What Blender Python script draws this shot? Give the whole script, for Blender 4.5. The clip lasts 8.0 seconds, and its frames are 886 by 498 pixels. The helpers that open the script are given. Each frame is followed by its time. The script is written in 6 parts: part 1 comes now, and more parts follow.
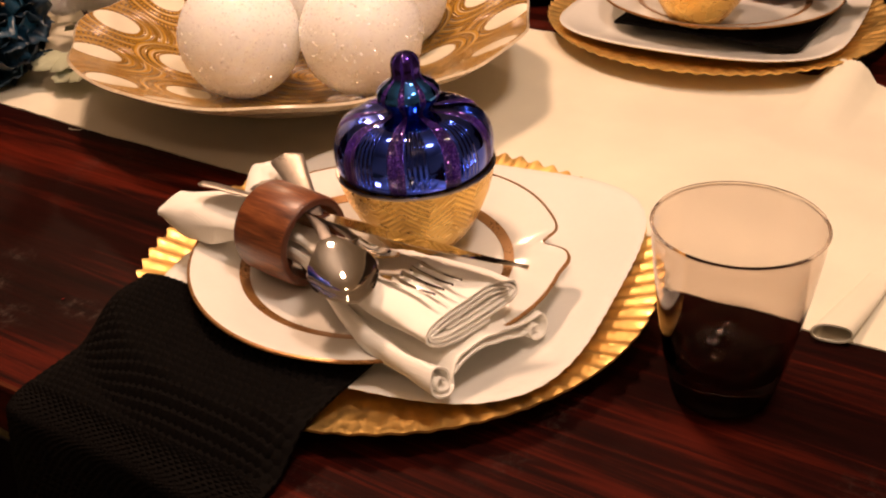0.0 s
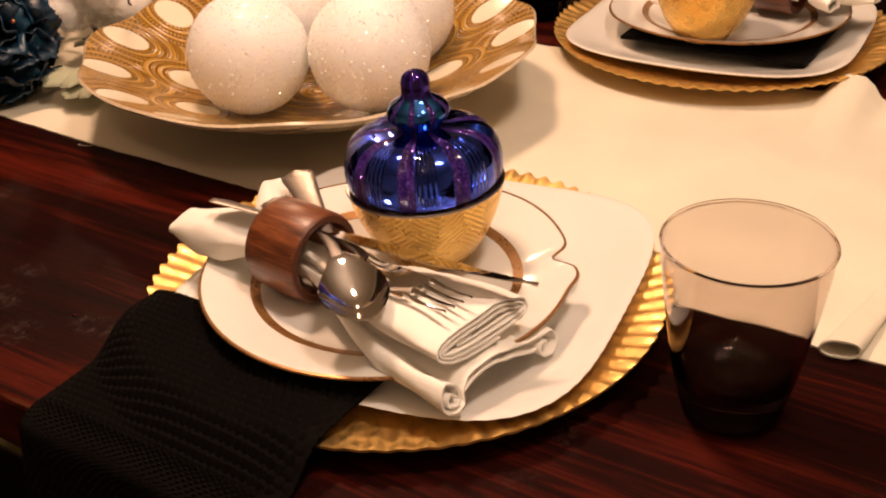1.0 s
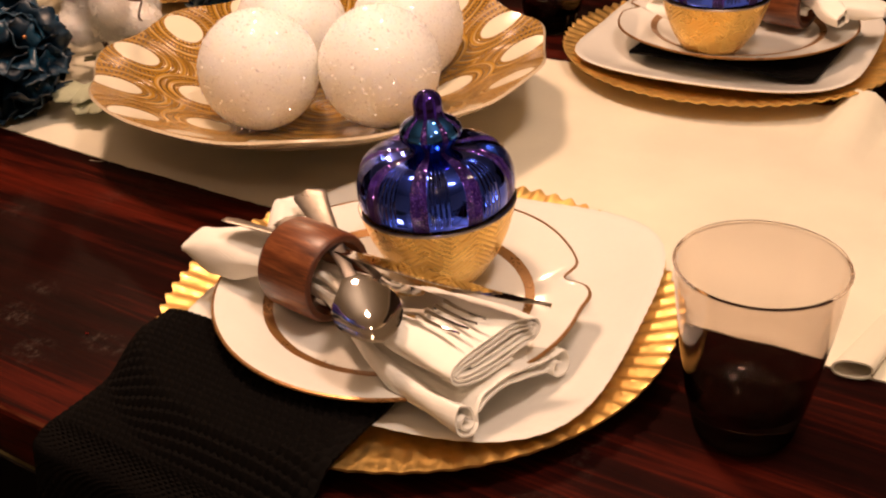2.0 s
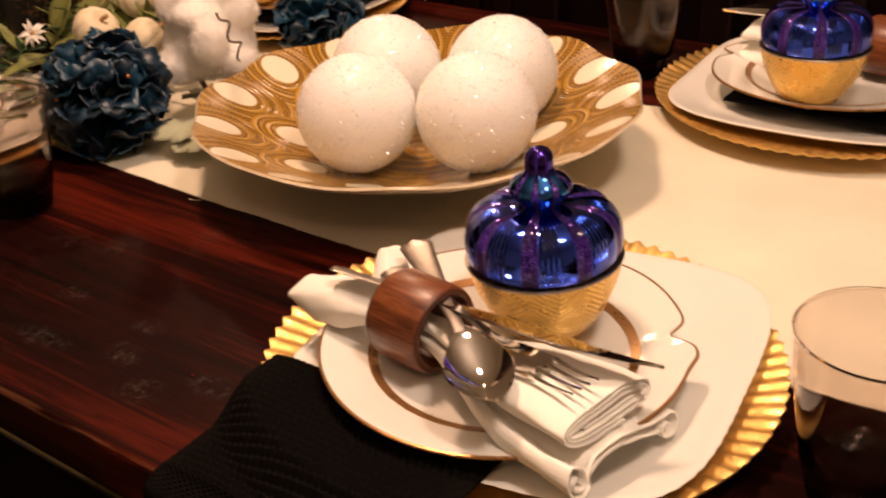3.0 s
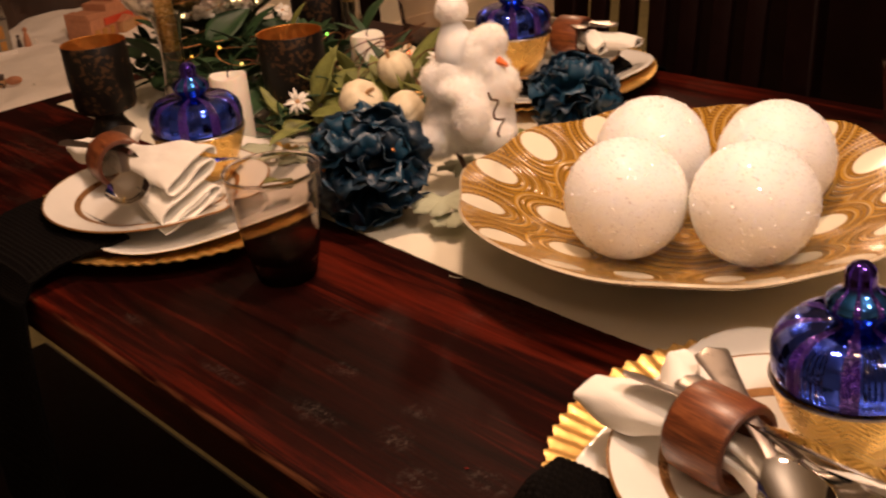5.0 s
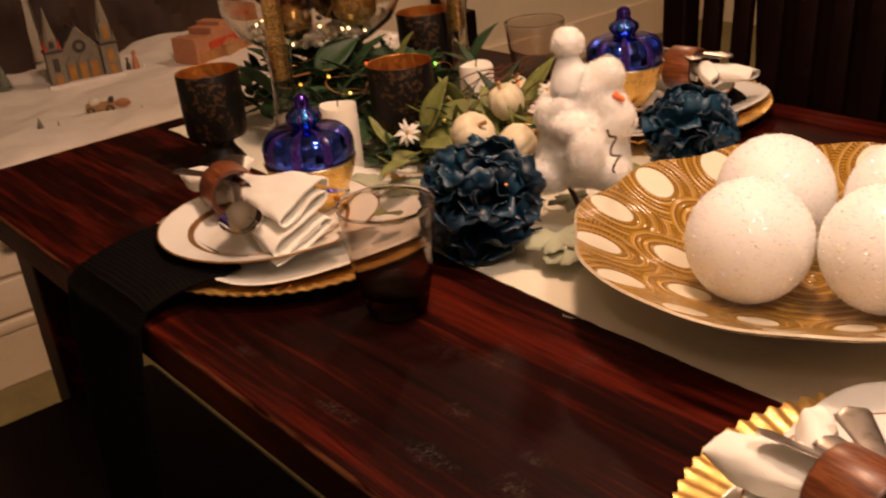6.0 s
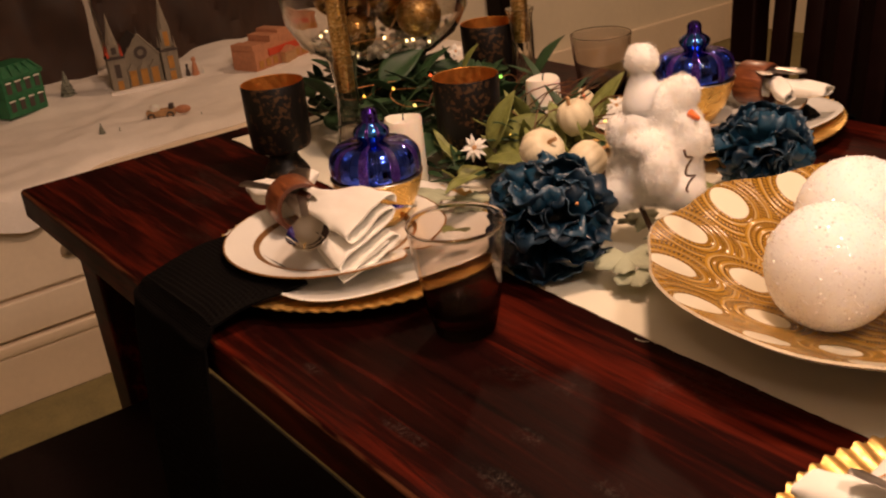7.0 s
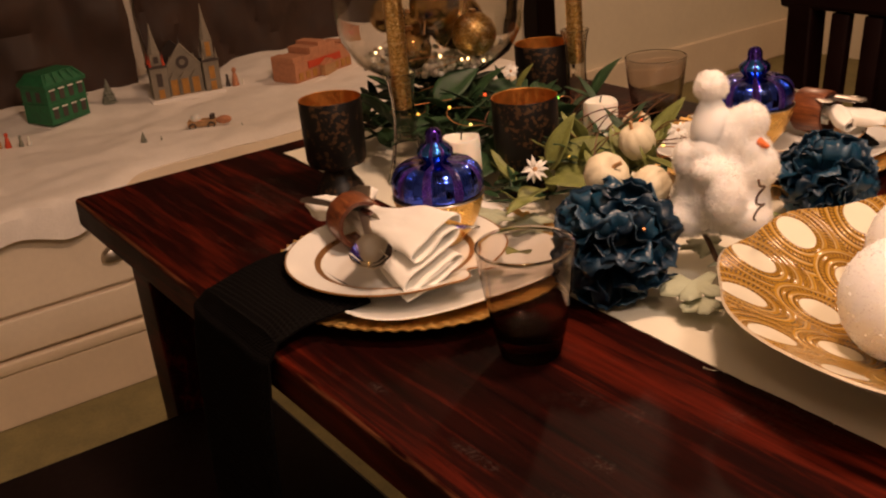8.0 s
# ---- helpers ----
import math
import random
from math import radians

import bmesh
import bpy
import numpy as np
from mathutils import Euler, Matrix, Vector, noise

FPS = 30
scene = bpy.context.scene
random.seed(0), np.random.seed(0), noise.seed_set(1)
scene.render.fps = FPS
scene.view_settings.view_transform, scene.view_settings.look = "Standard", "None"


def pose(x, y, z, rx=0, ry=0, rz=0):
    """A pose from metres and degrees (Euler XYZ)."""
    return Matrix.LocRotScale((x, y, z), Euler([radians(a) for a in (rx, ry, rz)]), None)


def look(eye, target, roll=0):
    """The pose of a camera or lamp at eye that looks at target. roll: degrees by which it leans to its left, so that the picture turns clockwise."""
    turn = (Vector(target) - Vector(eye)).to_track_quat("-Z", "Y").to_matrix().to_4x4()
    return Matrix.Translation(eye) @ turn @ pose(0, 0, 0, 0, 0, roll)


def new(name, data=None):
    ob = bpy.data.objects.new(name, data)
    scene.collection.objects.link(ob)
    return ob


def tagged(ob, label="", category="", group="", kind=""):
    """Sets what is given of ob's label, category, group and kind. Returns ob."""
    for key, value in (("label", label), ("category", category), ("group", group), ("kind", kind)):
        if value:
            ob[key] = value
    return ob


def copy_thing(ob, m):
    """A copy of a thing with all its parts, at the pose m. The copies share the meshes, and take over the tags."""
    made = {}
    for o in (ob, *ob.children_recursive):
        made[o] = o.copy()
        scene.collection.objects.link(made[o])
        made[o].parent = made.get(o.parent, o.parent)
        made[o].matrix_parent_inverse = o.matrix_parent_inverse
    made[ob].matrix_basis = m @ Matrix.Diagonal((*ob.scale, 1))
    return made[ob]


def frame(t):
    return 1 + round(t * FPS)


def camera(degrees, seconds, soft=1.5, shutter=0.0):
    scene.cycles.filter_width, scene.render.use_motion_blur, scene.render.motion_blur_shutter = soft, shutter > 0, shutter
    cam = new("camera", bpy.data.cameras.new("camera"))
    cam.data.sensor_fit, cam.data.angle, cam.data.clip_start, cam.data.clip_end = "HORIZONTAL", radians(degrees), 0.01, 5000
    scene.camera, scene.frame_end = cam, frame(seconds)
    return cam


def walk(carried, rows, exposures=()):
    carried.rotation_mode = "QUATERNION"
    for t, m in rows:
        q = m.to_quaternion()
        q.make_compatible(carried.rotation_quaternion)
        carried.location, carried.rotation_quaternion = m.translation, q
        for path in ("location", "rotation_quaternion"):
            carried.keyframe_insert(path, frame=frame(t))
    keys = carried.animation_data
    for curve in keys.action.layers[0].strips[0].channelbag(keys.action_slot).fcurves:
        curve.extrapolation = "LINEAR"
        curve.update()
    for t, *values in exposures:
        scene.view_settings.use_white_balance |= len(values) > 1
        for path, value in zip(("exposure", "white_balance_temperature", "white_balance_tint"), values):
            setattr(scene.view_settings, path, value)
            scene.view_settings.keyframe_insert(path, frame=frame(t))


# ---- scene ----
cam = camera(45.18, 8.0, soft=2.1, shutter=0.5)
PATH = [
    (0, (1.6433, -0.2638, 1.1321), (0.9282, 0.8039, 0.3584), -2.86),
    (1, (1.6412, -0.2670, 1.1371), (0.9183, 0.8052, 0.3769), -3.00),
    (1.2, (1.6404, -0.2675, 1.1370), (0.9173, 0.8064, 0.3795), -2.98),
    (2.3, (1.6290, -0.2668, 1.1513), (0.8893, 0.8029, 0.4040), -3.36),
    (2.5, (1.6221, -0.2687, 1.1556), (0.8637, 0.7941, 0.4172), -3.27),
    (3, (1.6079, -0.2777, 1.1627), (0.8032, 0.7645, 0.4442), -3.41),
    (3.5, (1.5916, -0.2812, 1.1694), (0.7382, 0.7340, 0.4688), -4.14),
    (4, (1.5688, -0.2870, 1.1747), (0.6663, 0.6968, 0.4908), -4.55),
    (4.5, (1.5503, -0.2949, 1.1839), (0.5922, 0.6484, 0.5188), -4.95),
    (4.7, (1.5461, -0.2963, 1.1845), (0.5629, 0.6296, 0.5317), -5.26),
    (5.8, (1.5124, -0.2958, 1.1972), (0.4277, 0.5331, 0.5755), -5.49),
    (6, (1.5086, -0.3000, 1.1974), (0.4056, 0.5158, 0.5909), -6.17),
    (6.5, (1.4987, -0.3032, 1.1994), (0.3634, 0.4776, 0.6066), -6.34),
    (7, (1.4839, -0.3039, 1.2051), (0.3380, 0.4609, 0.6118), -6.39),
    (7.5, (1.4700, -0.3149, 1.2140), (0.3078, 0.4346, 0.6331), -6.16),
    (8, (1.4575, -0.3360, 1.2164), (0.2907, 0.4117, 0.6422), -5.32),
]
walk(cam, [(t, look(eye, target, roll)) for t, eye, target, roll in PATH])

# ---- light: a room lit in the evening by the bulbs of a hanging lamp over the table ----
world = bpy.data.worlds.new("night")
world.use_nodes = True
world.node_tree.nodes["Background"].inputs[0].default_value = (0.02, 0.016, 0.012, 1)
world.node_tree.nodes["Background"].inputs[1].default_value = 0.3
scene.world = world
scene.view_settings.exposure = 0.0


def bulb(x, y, z, watts, radius=0.03, color=(1.0, 0.70, 0.49), cone=0):
    """A bulb, bare or, with a cone in degrees, under an opaque shade that is open below."""
    lamp = bpy.data.lights.new("bulb", "SPOT" if cone else "POINT")
    lamp.energy, lamp.color, lamp.shadow_soft_size = watts, color, radius
    if cone:
        lamp.spot_size, lamp.spot_blend = radians(cone), 0.35
    ob = new("bulb", lamp)
    ob.location = (x, y, z)
    return ob


# the hanging lamp over the table: a shaded bulb and a bare one
bulb(0.94, 0.37, 1.95, 49, 0.085, (1.0, 0.605, 0.40), 170)
bulb(1.70, 0.14, 1.86, 27, 0.09, (1.0, 0.715, 0.56))
# an added fill lamp, bare and unseen, under the ceiling behind the bench
bulb(1.85, -0.90, 2.22, 8, 0.09, (1.0, 0.62, 0.41))
# a shaded lamp in the part of the room beyond the chairs
bulb(-0.70, 2.20, 2.25, 50, 0.06, (1.0, 0.60, 0.36), 165)

# ---- builders ----
def link(name, bm, material, parent=None, label="", smooth=True, at=None):
    mesh = bpy.data.meshes.new(name)
    bm.normal_update()
    bm.to_mesh(mesh)
    bm.free()
    for m in (material if isinstance(material, (list, tuple)) else [material]):
        mesh.materials.append(m)
    if smooth:
        mesh.polygons.foreach_set("use_smooth", [True] * len(mesh.polygons))
        mesh.set_sharp_from_angle(angle=radians(22 if len(mesh.polygons) < 160 else 38))
    ob = new(name, mesh)
    if at is not None:
        ob.matrix_basis = at
    if parent is not None:
        ob.parent = parent
    if label:
        ob["label"] = label
    return ob


def part(name, bm, material, parent, label="", smooth=True, at=None):
    return link(name, bm, material, parent, label, smooth, at)


def thing(name, label, category, group="", kind="", at=None):
    ob = new(name)
    ob.empty_display_size = 0.02
    if at is not None:
        ob.matrix_basis = at
    return tagged(ob, label, category, group, kind)


def grid(bm, rows, close_u=False, close_v=False, flip=False):
    """Faces over rows of points; close_u joins each row's ends, close_v the last row with the first."""
    vs = [[bm.verts.new(p) for p in row] for row in rows]
    n, m = len(vs), len(vs[0])
    for i in range(n if close_v else n - 1):
        for j in range(m if close_u else m - 1):
            q = [vs[i][j], vs[i][(j + 1) % m], vs[(i + 1) % n][(j + 1) % m], vs[(i + 1) % n][j]]
            bm.faces.new(q[::-1] if flip else q)
    return vs


def lathe(profile, seg=48, mod=None, bm=None, closed=False):
    """Turn a profile of (r, z) round z; mod(angle, r, z, i) may shift each ring. Ends on the axis are capped."""
    bm = bm or bmesh.new()
    rows = []
    for i, (r, z) in enumerate(profile):
        row = []
        for k in range(seg):
            a = 2 * math.pi * k / seg
            rr, zz = mod(a, r, z, i) if mod else (r, z)
            row.append((rr * math.cos(a), rr * math.sin(a), zz))
        rows.append(row)
    vs = grid(bm, rows, close_u=True, close_v=closed)
    if not closed:
        for row, turn in ((vs[0], True), (vs[-1], False)):
            bm.faces.new(row[::-1] if turn else row)
    return bm


def smooth_line(points, n, closed=False):
    """A Catmull-Rom line of n points through the given ones."""
    p = [Vector(q) for q in points]
    m = len(p)
    out = []
    spans = m if closed else m - 1
    for k in range(n):
        s = k * spans / (n if closed else n - 1)
        i = min(int(s), spans - 1)
        f = s - i
        g = (lambda j: p[j % m]) if closed else (lambda j: p[max(0, min(m - 1, j))])
        a, b, c, d = g(i - 1), g(i), g(i + 1), g(i + 2)
        out.append(0.5 * (2 * b + (c - a) * f + (2 * a - 5 * b + 4 * c - d) * f * f + (3 * b - a - 3 * c + d) * f ** 3))
    return out


def tube(points, radius, sides=8, bm=None):
    """A round tube along points; radius is a number or a function of 0 to 1."""
    bm = bm or bmesh.new()
    rows, n = [], len(points)
    ref = Vector((0.13, 0.31, 0.94)).normalized()
    for i, p in enumerate(points):
        d = (points[min(i + 1, n - 1)] - points[max(i - 1, 0)]).normalized()
        u = d.cross(ref)
        if u.length < 0.1:
            u = d.cross(Vector((1, 0, 0)))
        u.normalize()
        v = d.cross(u)
        ref = -v if abs(v.dot(ref)) > 0.3 and v.dot(ref) < 0 else (v if abs(v.dot(ref)) > 0.3 else ref)
        r = radius(i / (n - 1)) if callable(radius) else radius
        rows.append([p + u * r * math.cos(a) + v * r * math.sin(a) for a in (2 * math.pi * k / sides for k in range(sides))])
    vs = grid(bm, rows, close_u=True)
    bm.faces.new(vs[0][::-1])
    bm.faces.new(vs[-1])
    return bm


def box(x0, y0, z0, x1, y1, z1, bevel=0.0, bm=None, seg=2):
    own = bmesh.new()
    bmesh.ops.create_cube(own, size=1)
    for v in own.verts:
        v.co = ((x0 + x1) / 2 + v.co.x * (x1 - x0), (y0 + y1) / 2 + v.co.y * (y1 - y0), (z0 + z1) / 2 + v.co.z * (z1 - z0))
    if bevel:
        bmesh.ops.bevel(own, geom=own.edges[:], offset=bevel, segments=seg, affect="EDGES", profile=0.5)
    if bm is None:
        return own
    return join(bm, own)


def join(bm, other, m=None):
    """Add another bmesh, moved by m, to bm."""
    if m is not None:
        bmesh.ops.transform(other, matrix=m, verts=other.verts[:])
    seen = {v: bm.verts.new(v.co) for v in other.verts}
    for f in other.faces:
        g = bm.faces.new([seen[v] for v in f.verts])
        g.material_index = f.material_index
    other.free()
    return bm


def ball(r, seg=24, rings=14, bm=None, m=None, squash=1.0):
    own = lathe([(max(1e-4, r * math.sin(math.pi * k / rings)), -r * squash * math.cos(math.pi * k / rings)) for k in range(rings + 1)], seg)
    if m is not None:
        bmesh.ops.transform(own, matrix=m, verts=own.verts[:])
    return own if bm is None else join(bm, own)


def thicken(bm, d):
    """Give an open sheet a thickness of d along its normals."""
    bm.normal_update()
    faces = bm.faces[:]
    bmesh.ops.solidify(bm, geom=faces, thickness=d)
    return bm


def shell(rows, d):
    """A sheet over rows of points, closed at its edges, with a back at a distance of d behind it."""
    n, m = len(rows), len(rows[0])
    p = [[Vector(q) for q in row] for row in rows]
    back = []
    for i in range(n):
        line = []
        for j in range(m):
            u = p[min(i + 1, n - 1)][j] - p[max(i - 1, 0)][j]
            v = p[i][min(j + 1, m - 1)] - p[i][max(j - 1, 0)]
            w = u.cross(v)
            line.append(p[i][j] + w.normalized() * d if w.length > 1e-12 else p[i][j])
        back.append(line)
    bm = bmesh.new()
    a, b = grid(bm, p), grid(bm, back, flip=True)
    ring = [(0, j) for j in range(m)] + [(i, m - 1) for i in range(1, n)] + [(n - 1, j) for j in range(m - 2, -1, -1)] + [(i, 0) for i in range(n - 2, 0, -1)]
    for (i, j), (k, l) in zip(ring, ring[1:] + ring[:1]):
        bm.faces.new((a[k][l], a[i][j], b[i][j], b[k][l]))
    bmesh.ops.recalc_face_normals(bm, faces=bm.faces[:])
    return bm


# ---- materials ----
class Nodes:
    """A short way to wire one material."""

    def __init__(self, name, base=(0.5, 0.5, 0.5), rough=0.5, metal=0.0, **more):
        self.m = bpy.data.materials.new(name)
        self.m.use_nodes = True
        self.t = self.m.node_tree
        self.b = self.t.nodes["Principled BSDF"]
        self.b.inputs["Base Color"].default_value = (*base, 1)
        self.b.inputs["Roughness"].default_value = rough
        self.b.inputs["Metallic"].default_value = metal
        for k, v in more.items():
            self.b.inputs[k.replace("_", " ")].default_value = v
        self.at = self.n("ShaderNodeTexCoord").outputs["Object"]

    def n(self, kind, **props):
        node = self.t.nodes.new(kind)
        for k, v in props.items():
            if k == "operation":
                node.operation = v
            elif k == "feature":
                node.feature = v
            elif k == "wave_type":
                node.wave_type = v
            elif k == "bands_direction":
                node.bands_direction = v
            elif k == "data_type":
                node.data_type = v
            elif k == "blend_type":
                node.blend_type = v
        return node

    def wire(self, a, b):
        self.t.links.new(a, b)

    def value(self, x, socket):
        if hasattr(x, "links"):
            self.wire(x, socket)
        else:
            socket.default_value = x

    def math(self, op, a, b=0.0, c=0.0):
        node = self.n("ShaderNodeMath", operation=op)
        for x, s in zip((a, b, c), node.inputs):
            self.value(x, s)
        return node.outputs[0]

    def scaled(self, sx, sy, sz, source=None):
        node = self.n("ShaderNodeMapping")
        self.wire(source or self.at, node.inputs[0])
        node.inputs["Scale"].default_value = (sx, sy, sz)
        return node.outputs[0]

    def noise(self, scale, detail=3.0, source=None, rough=0.5, distort=0.0):
        node = self.n("ShaderNodeTexNoise")
        self.wire(source or self.at, node.inputs["Vector"])
        node.inputs["Scale"].default_value = scale
        node.inputs["Detail"].default_value = detail
        node.inputs["Roughness"].default_value = rough
        node.inputs["Distortion"].default_value = distort
        return node.outputs[0]

    def voronoi(self, scale, source=None, feature="F1", random=1.0):
        node = self.n("ShaderNodeTexVoronoi", feature=feature)
        self.wire(source or self.at, node.inputs["Vector"])
        node.inputs["Scale"].default_value = scale
        node.inputs["Randomness"].default_value = random
        return node

    def ramp(self, x, stops):
        node = self.n("ShaderNodeValToRGB")
        self.wire(x, node.inputs[0])
        e = node.color_ramp.elements
        while len(e) < len(stops):
            e.new(0.5)
        for el, (p, col) in zip(e, stops):
            el.position = p
            el.color = (*col, 1) if len(col) == 3 else col
        return node.outputs[0]

    def fit(self, x, a, b, c, d):
        node = self.n("ShaderNodeMapRange")
        self.wire(x, node.inputs[0])
        for s, v in zip(node.inputs[1:5], (a, b, c, d)):
            s.default_value = v
        return node.outputs[0]

    def mix(self, f, a, b):
        node = self.n("ShaderNodeMixRGB")
        self.value(f, node.inputs[0])
        for x, s in ((a, node.inputs[1]), (b, node.inputs[2])):
            self.value((*x, 1) if isinstance(x, tuple) and len(x) == 3 else x, s)
        return node.outputs[0]

    def color(self, x):
        self.wire(x, self.b.inputs["Base Color"])
        return self

    def rough(self, x):
        self.wire(x, self.b.inputs["Roughness"])
        return self

    def bump(self, x, strength=0.3, distance=0.001):
        node = self.n("ShaderNodeBump")
        node.inputs["Strength"].default_value = strength
        node.inputs["Distance"].default_value = distance
        self.wire(x, node.inputs["Height"])
        self.wire(node.outputs[0], self.b.inputs["Normal"])
        return self


def simple(name, base, rough=0.5, metal=0.0, vary=0.15, scale=30.0, bump=0.0, bump_scale=None, **more):
    """A plain surface with two scales of variation and a fine relief."""
    k = Nodes(name, base, rough, metal, **more)
    big, fine = k.noise(scale, 3), k.noise(scale * 9, 4)
    both = k.math("ADD", k.math("MULTIPLY", big, 0.6), k.math("MULTIPLY", fine, 0.4))
    dark, lite = tuple(c * (1 - vary) for c in base), tuple(min(1, c * (1 + vary)) for c in base)
    k.color(k.ramp(both, [(0.3, dark), (0.7, lite)]))
    k.rough(k.fit(both, 0.3, 0.7, max(0.02, rough * 0.8), min(1, rough * 1.2)))
    if bump:
        k.bump(k.noise(bump_scale or scale * 20, 4), bump, 0.001)
    return k.m


# places of the scuffs on the tabletop: x, y, half length, half width
SCUFFS = ((1.135, 0.078, 0.022, 0.012), (1.10, 0.050, 0.020, 0.016), (1.045, 0.105, 0.016, 0.010), (0.885, 0.042, 0.034, 0.008), (0.985, 0.055, 0.030, 0.012), (1.055, 0.072, 0.022, 0.014), (0.955, 0.105, 0.018, 0.010), (0.745, 0.040, 0.014, 0.008))


def table_wood():
    """Dark red stain over streaked boards, paler along the edge and scratched in patches."""
    k = Nodes("dark_red_wood", rough=0.3, Specular_IOR_Level=0.055)
    grain = k.noise(1.0, 7, k.scaled(4.5, 95, 50), 0.68, 0.8)
    broad = k.noise(1.0, 3, k.scaled(1.6, 11, 4), 0.5, 1.2)
    both = k.math("ADD", k.math("MULTIPLY", grain, 0.55), k.math("MULTIPLY", broad, 0.5))
    wood = k.ramp(both, [(0.36, (0.0024, 0.0005, 0.0004)), (0.53, (0.0145, 0.0018, 0.0010)), (0.68, (0.086, 0.0088, 0.0032))])
    s = k.n("ShaderNodeSeparateXYZ")
    k.wire(k.at, s.inputs[0])
    # short scratches across the grain, in a few patches
    patch = k.math("MULTIPLY", k.fit(k.noise(8.5, 3), 0.58, 0.68, 0, 1), 0.6)
    for x, y, w, h in SCUFFS:
        du, dv = k.math("DIVIDE", k.math("SUBTRACT", s.outputs[0], x), w), k.math("DIVIDE", k.math("SUBTRACT", s.outputs[1], y), h)
        d = k.math("SQRT", k.math("ADD", k.math("MULTIPLY", du, du), k.math("MULTIPLY", dv, dv)))
        patch = k.math("MAXIMUM", patch, k.fit(k.math("ADD", d, k.math("MULTIPLY", k.noise(60, 3), 0.9)), 0.8, 1.5, 1, 0))
    lines = k.fit(k.noise(1.0, 7, k.scaled(260, 170, 60), 0.85, 0.6), 0.51, 0.61, 0, 1)
    worn = k.math("MULTIPLY", patch, lines)
    edge = k.math("MULTIPLY", k.fit(s.outputs[1], 0.0030, 0.0044, 1, 0), k.fit(k.noise(1.0, 5, k.scaled(18, 240, 240)), 0.40, 0.56, 0, 1))
    edge = k.math("MULTIPLY", edge, k.fit(s.outputs[2], 0.7558, 0.7574, 0, 1))
    col = k.mix(k.math("MULTIPLY", worn, 0.42), wood, (0.13, 0.10, 0.085))
    k.color(k.mix(k.math("MULTIPLY", edge, 0.55), col, (0.17, 0.066, 0.030)))
    k.rough(k.fit(k.math("ADD", k.noise(7, 4), k.math("MULTIPLY", worn, 0.5)), 0.3, 0.9, 0.46, 0.66))
    return k.bump(k.math("ADD", both, k.math("MULTIPLY", k.noise(1.0, 5, k.scaled(40, 260, 60), 0.7), 0.6)), 0.30, 0.0010).m


def gold_leaf(name, base=(0.80, 0.53, 0.18), rough=0.42):
    k = Nodes(name, base, rough, 0.9)
    n = k.noise(55, 4)
    k.color(k.ramp(n, [(0.3, tuple(c * 0.72 for c in base)), (0.7, tuple(min(1, c * 1.15) for c in base))]))
    k.rough(k.fit(k.noise(160, 3), 0.3, 0.7, rough * 0.75, rough * 1.5))
    return k.bump(k.noise(420, 3), 0.16, 0.0006).m


def gold_relief():
    """Gold with pressed chevron bands."""
    k = Nodes("chevron_gold", (0.80, 0.52, 0.15), 0.25, 1.0)
    s = k.n("ShaderNodeSeparateXYZ")
    k.wire(k.at, s.inputs[0])
    a = k.math("MULTIPLY", k.math("ARCTAN2", s.outputs[1], s.outputs[0]), 9 / (2 * math.pi))
    zig = k.math("PINGPONG", a, 0.5)
    h = k.math("SINE", k.math("MULTIPLY", k.math("ADD", k.math("MULTIPLY", s.outputs[2], 270.0), k.math("MULTIPLY", zig, 6.2)), 6.283))
    h = k.math("POWER", k.math("ADD", k.math("MULTIPLY", h, 0.5), 0.5), 2.0)
    top = k.fit(s.outputs[2], 0.016, 0.030, 0, 1)
    k.rough(k.fit(k.noise(90, 3), 0.3, 0.7, 0.22, 0.34))
    return k.bump(k.math("MULTIPLY", h, top), 0.75, 0.0007).m


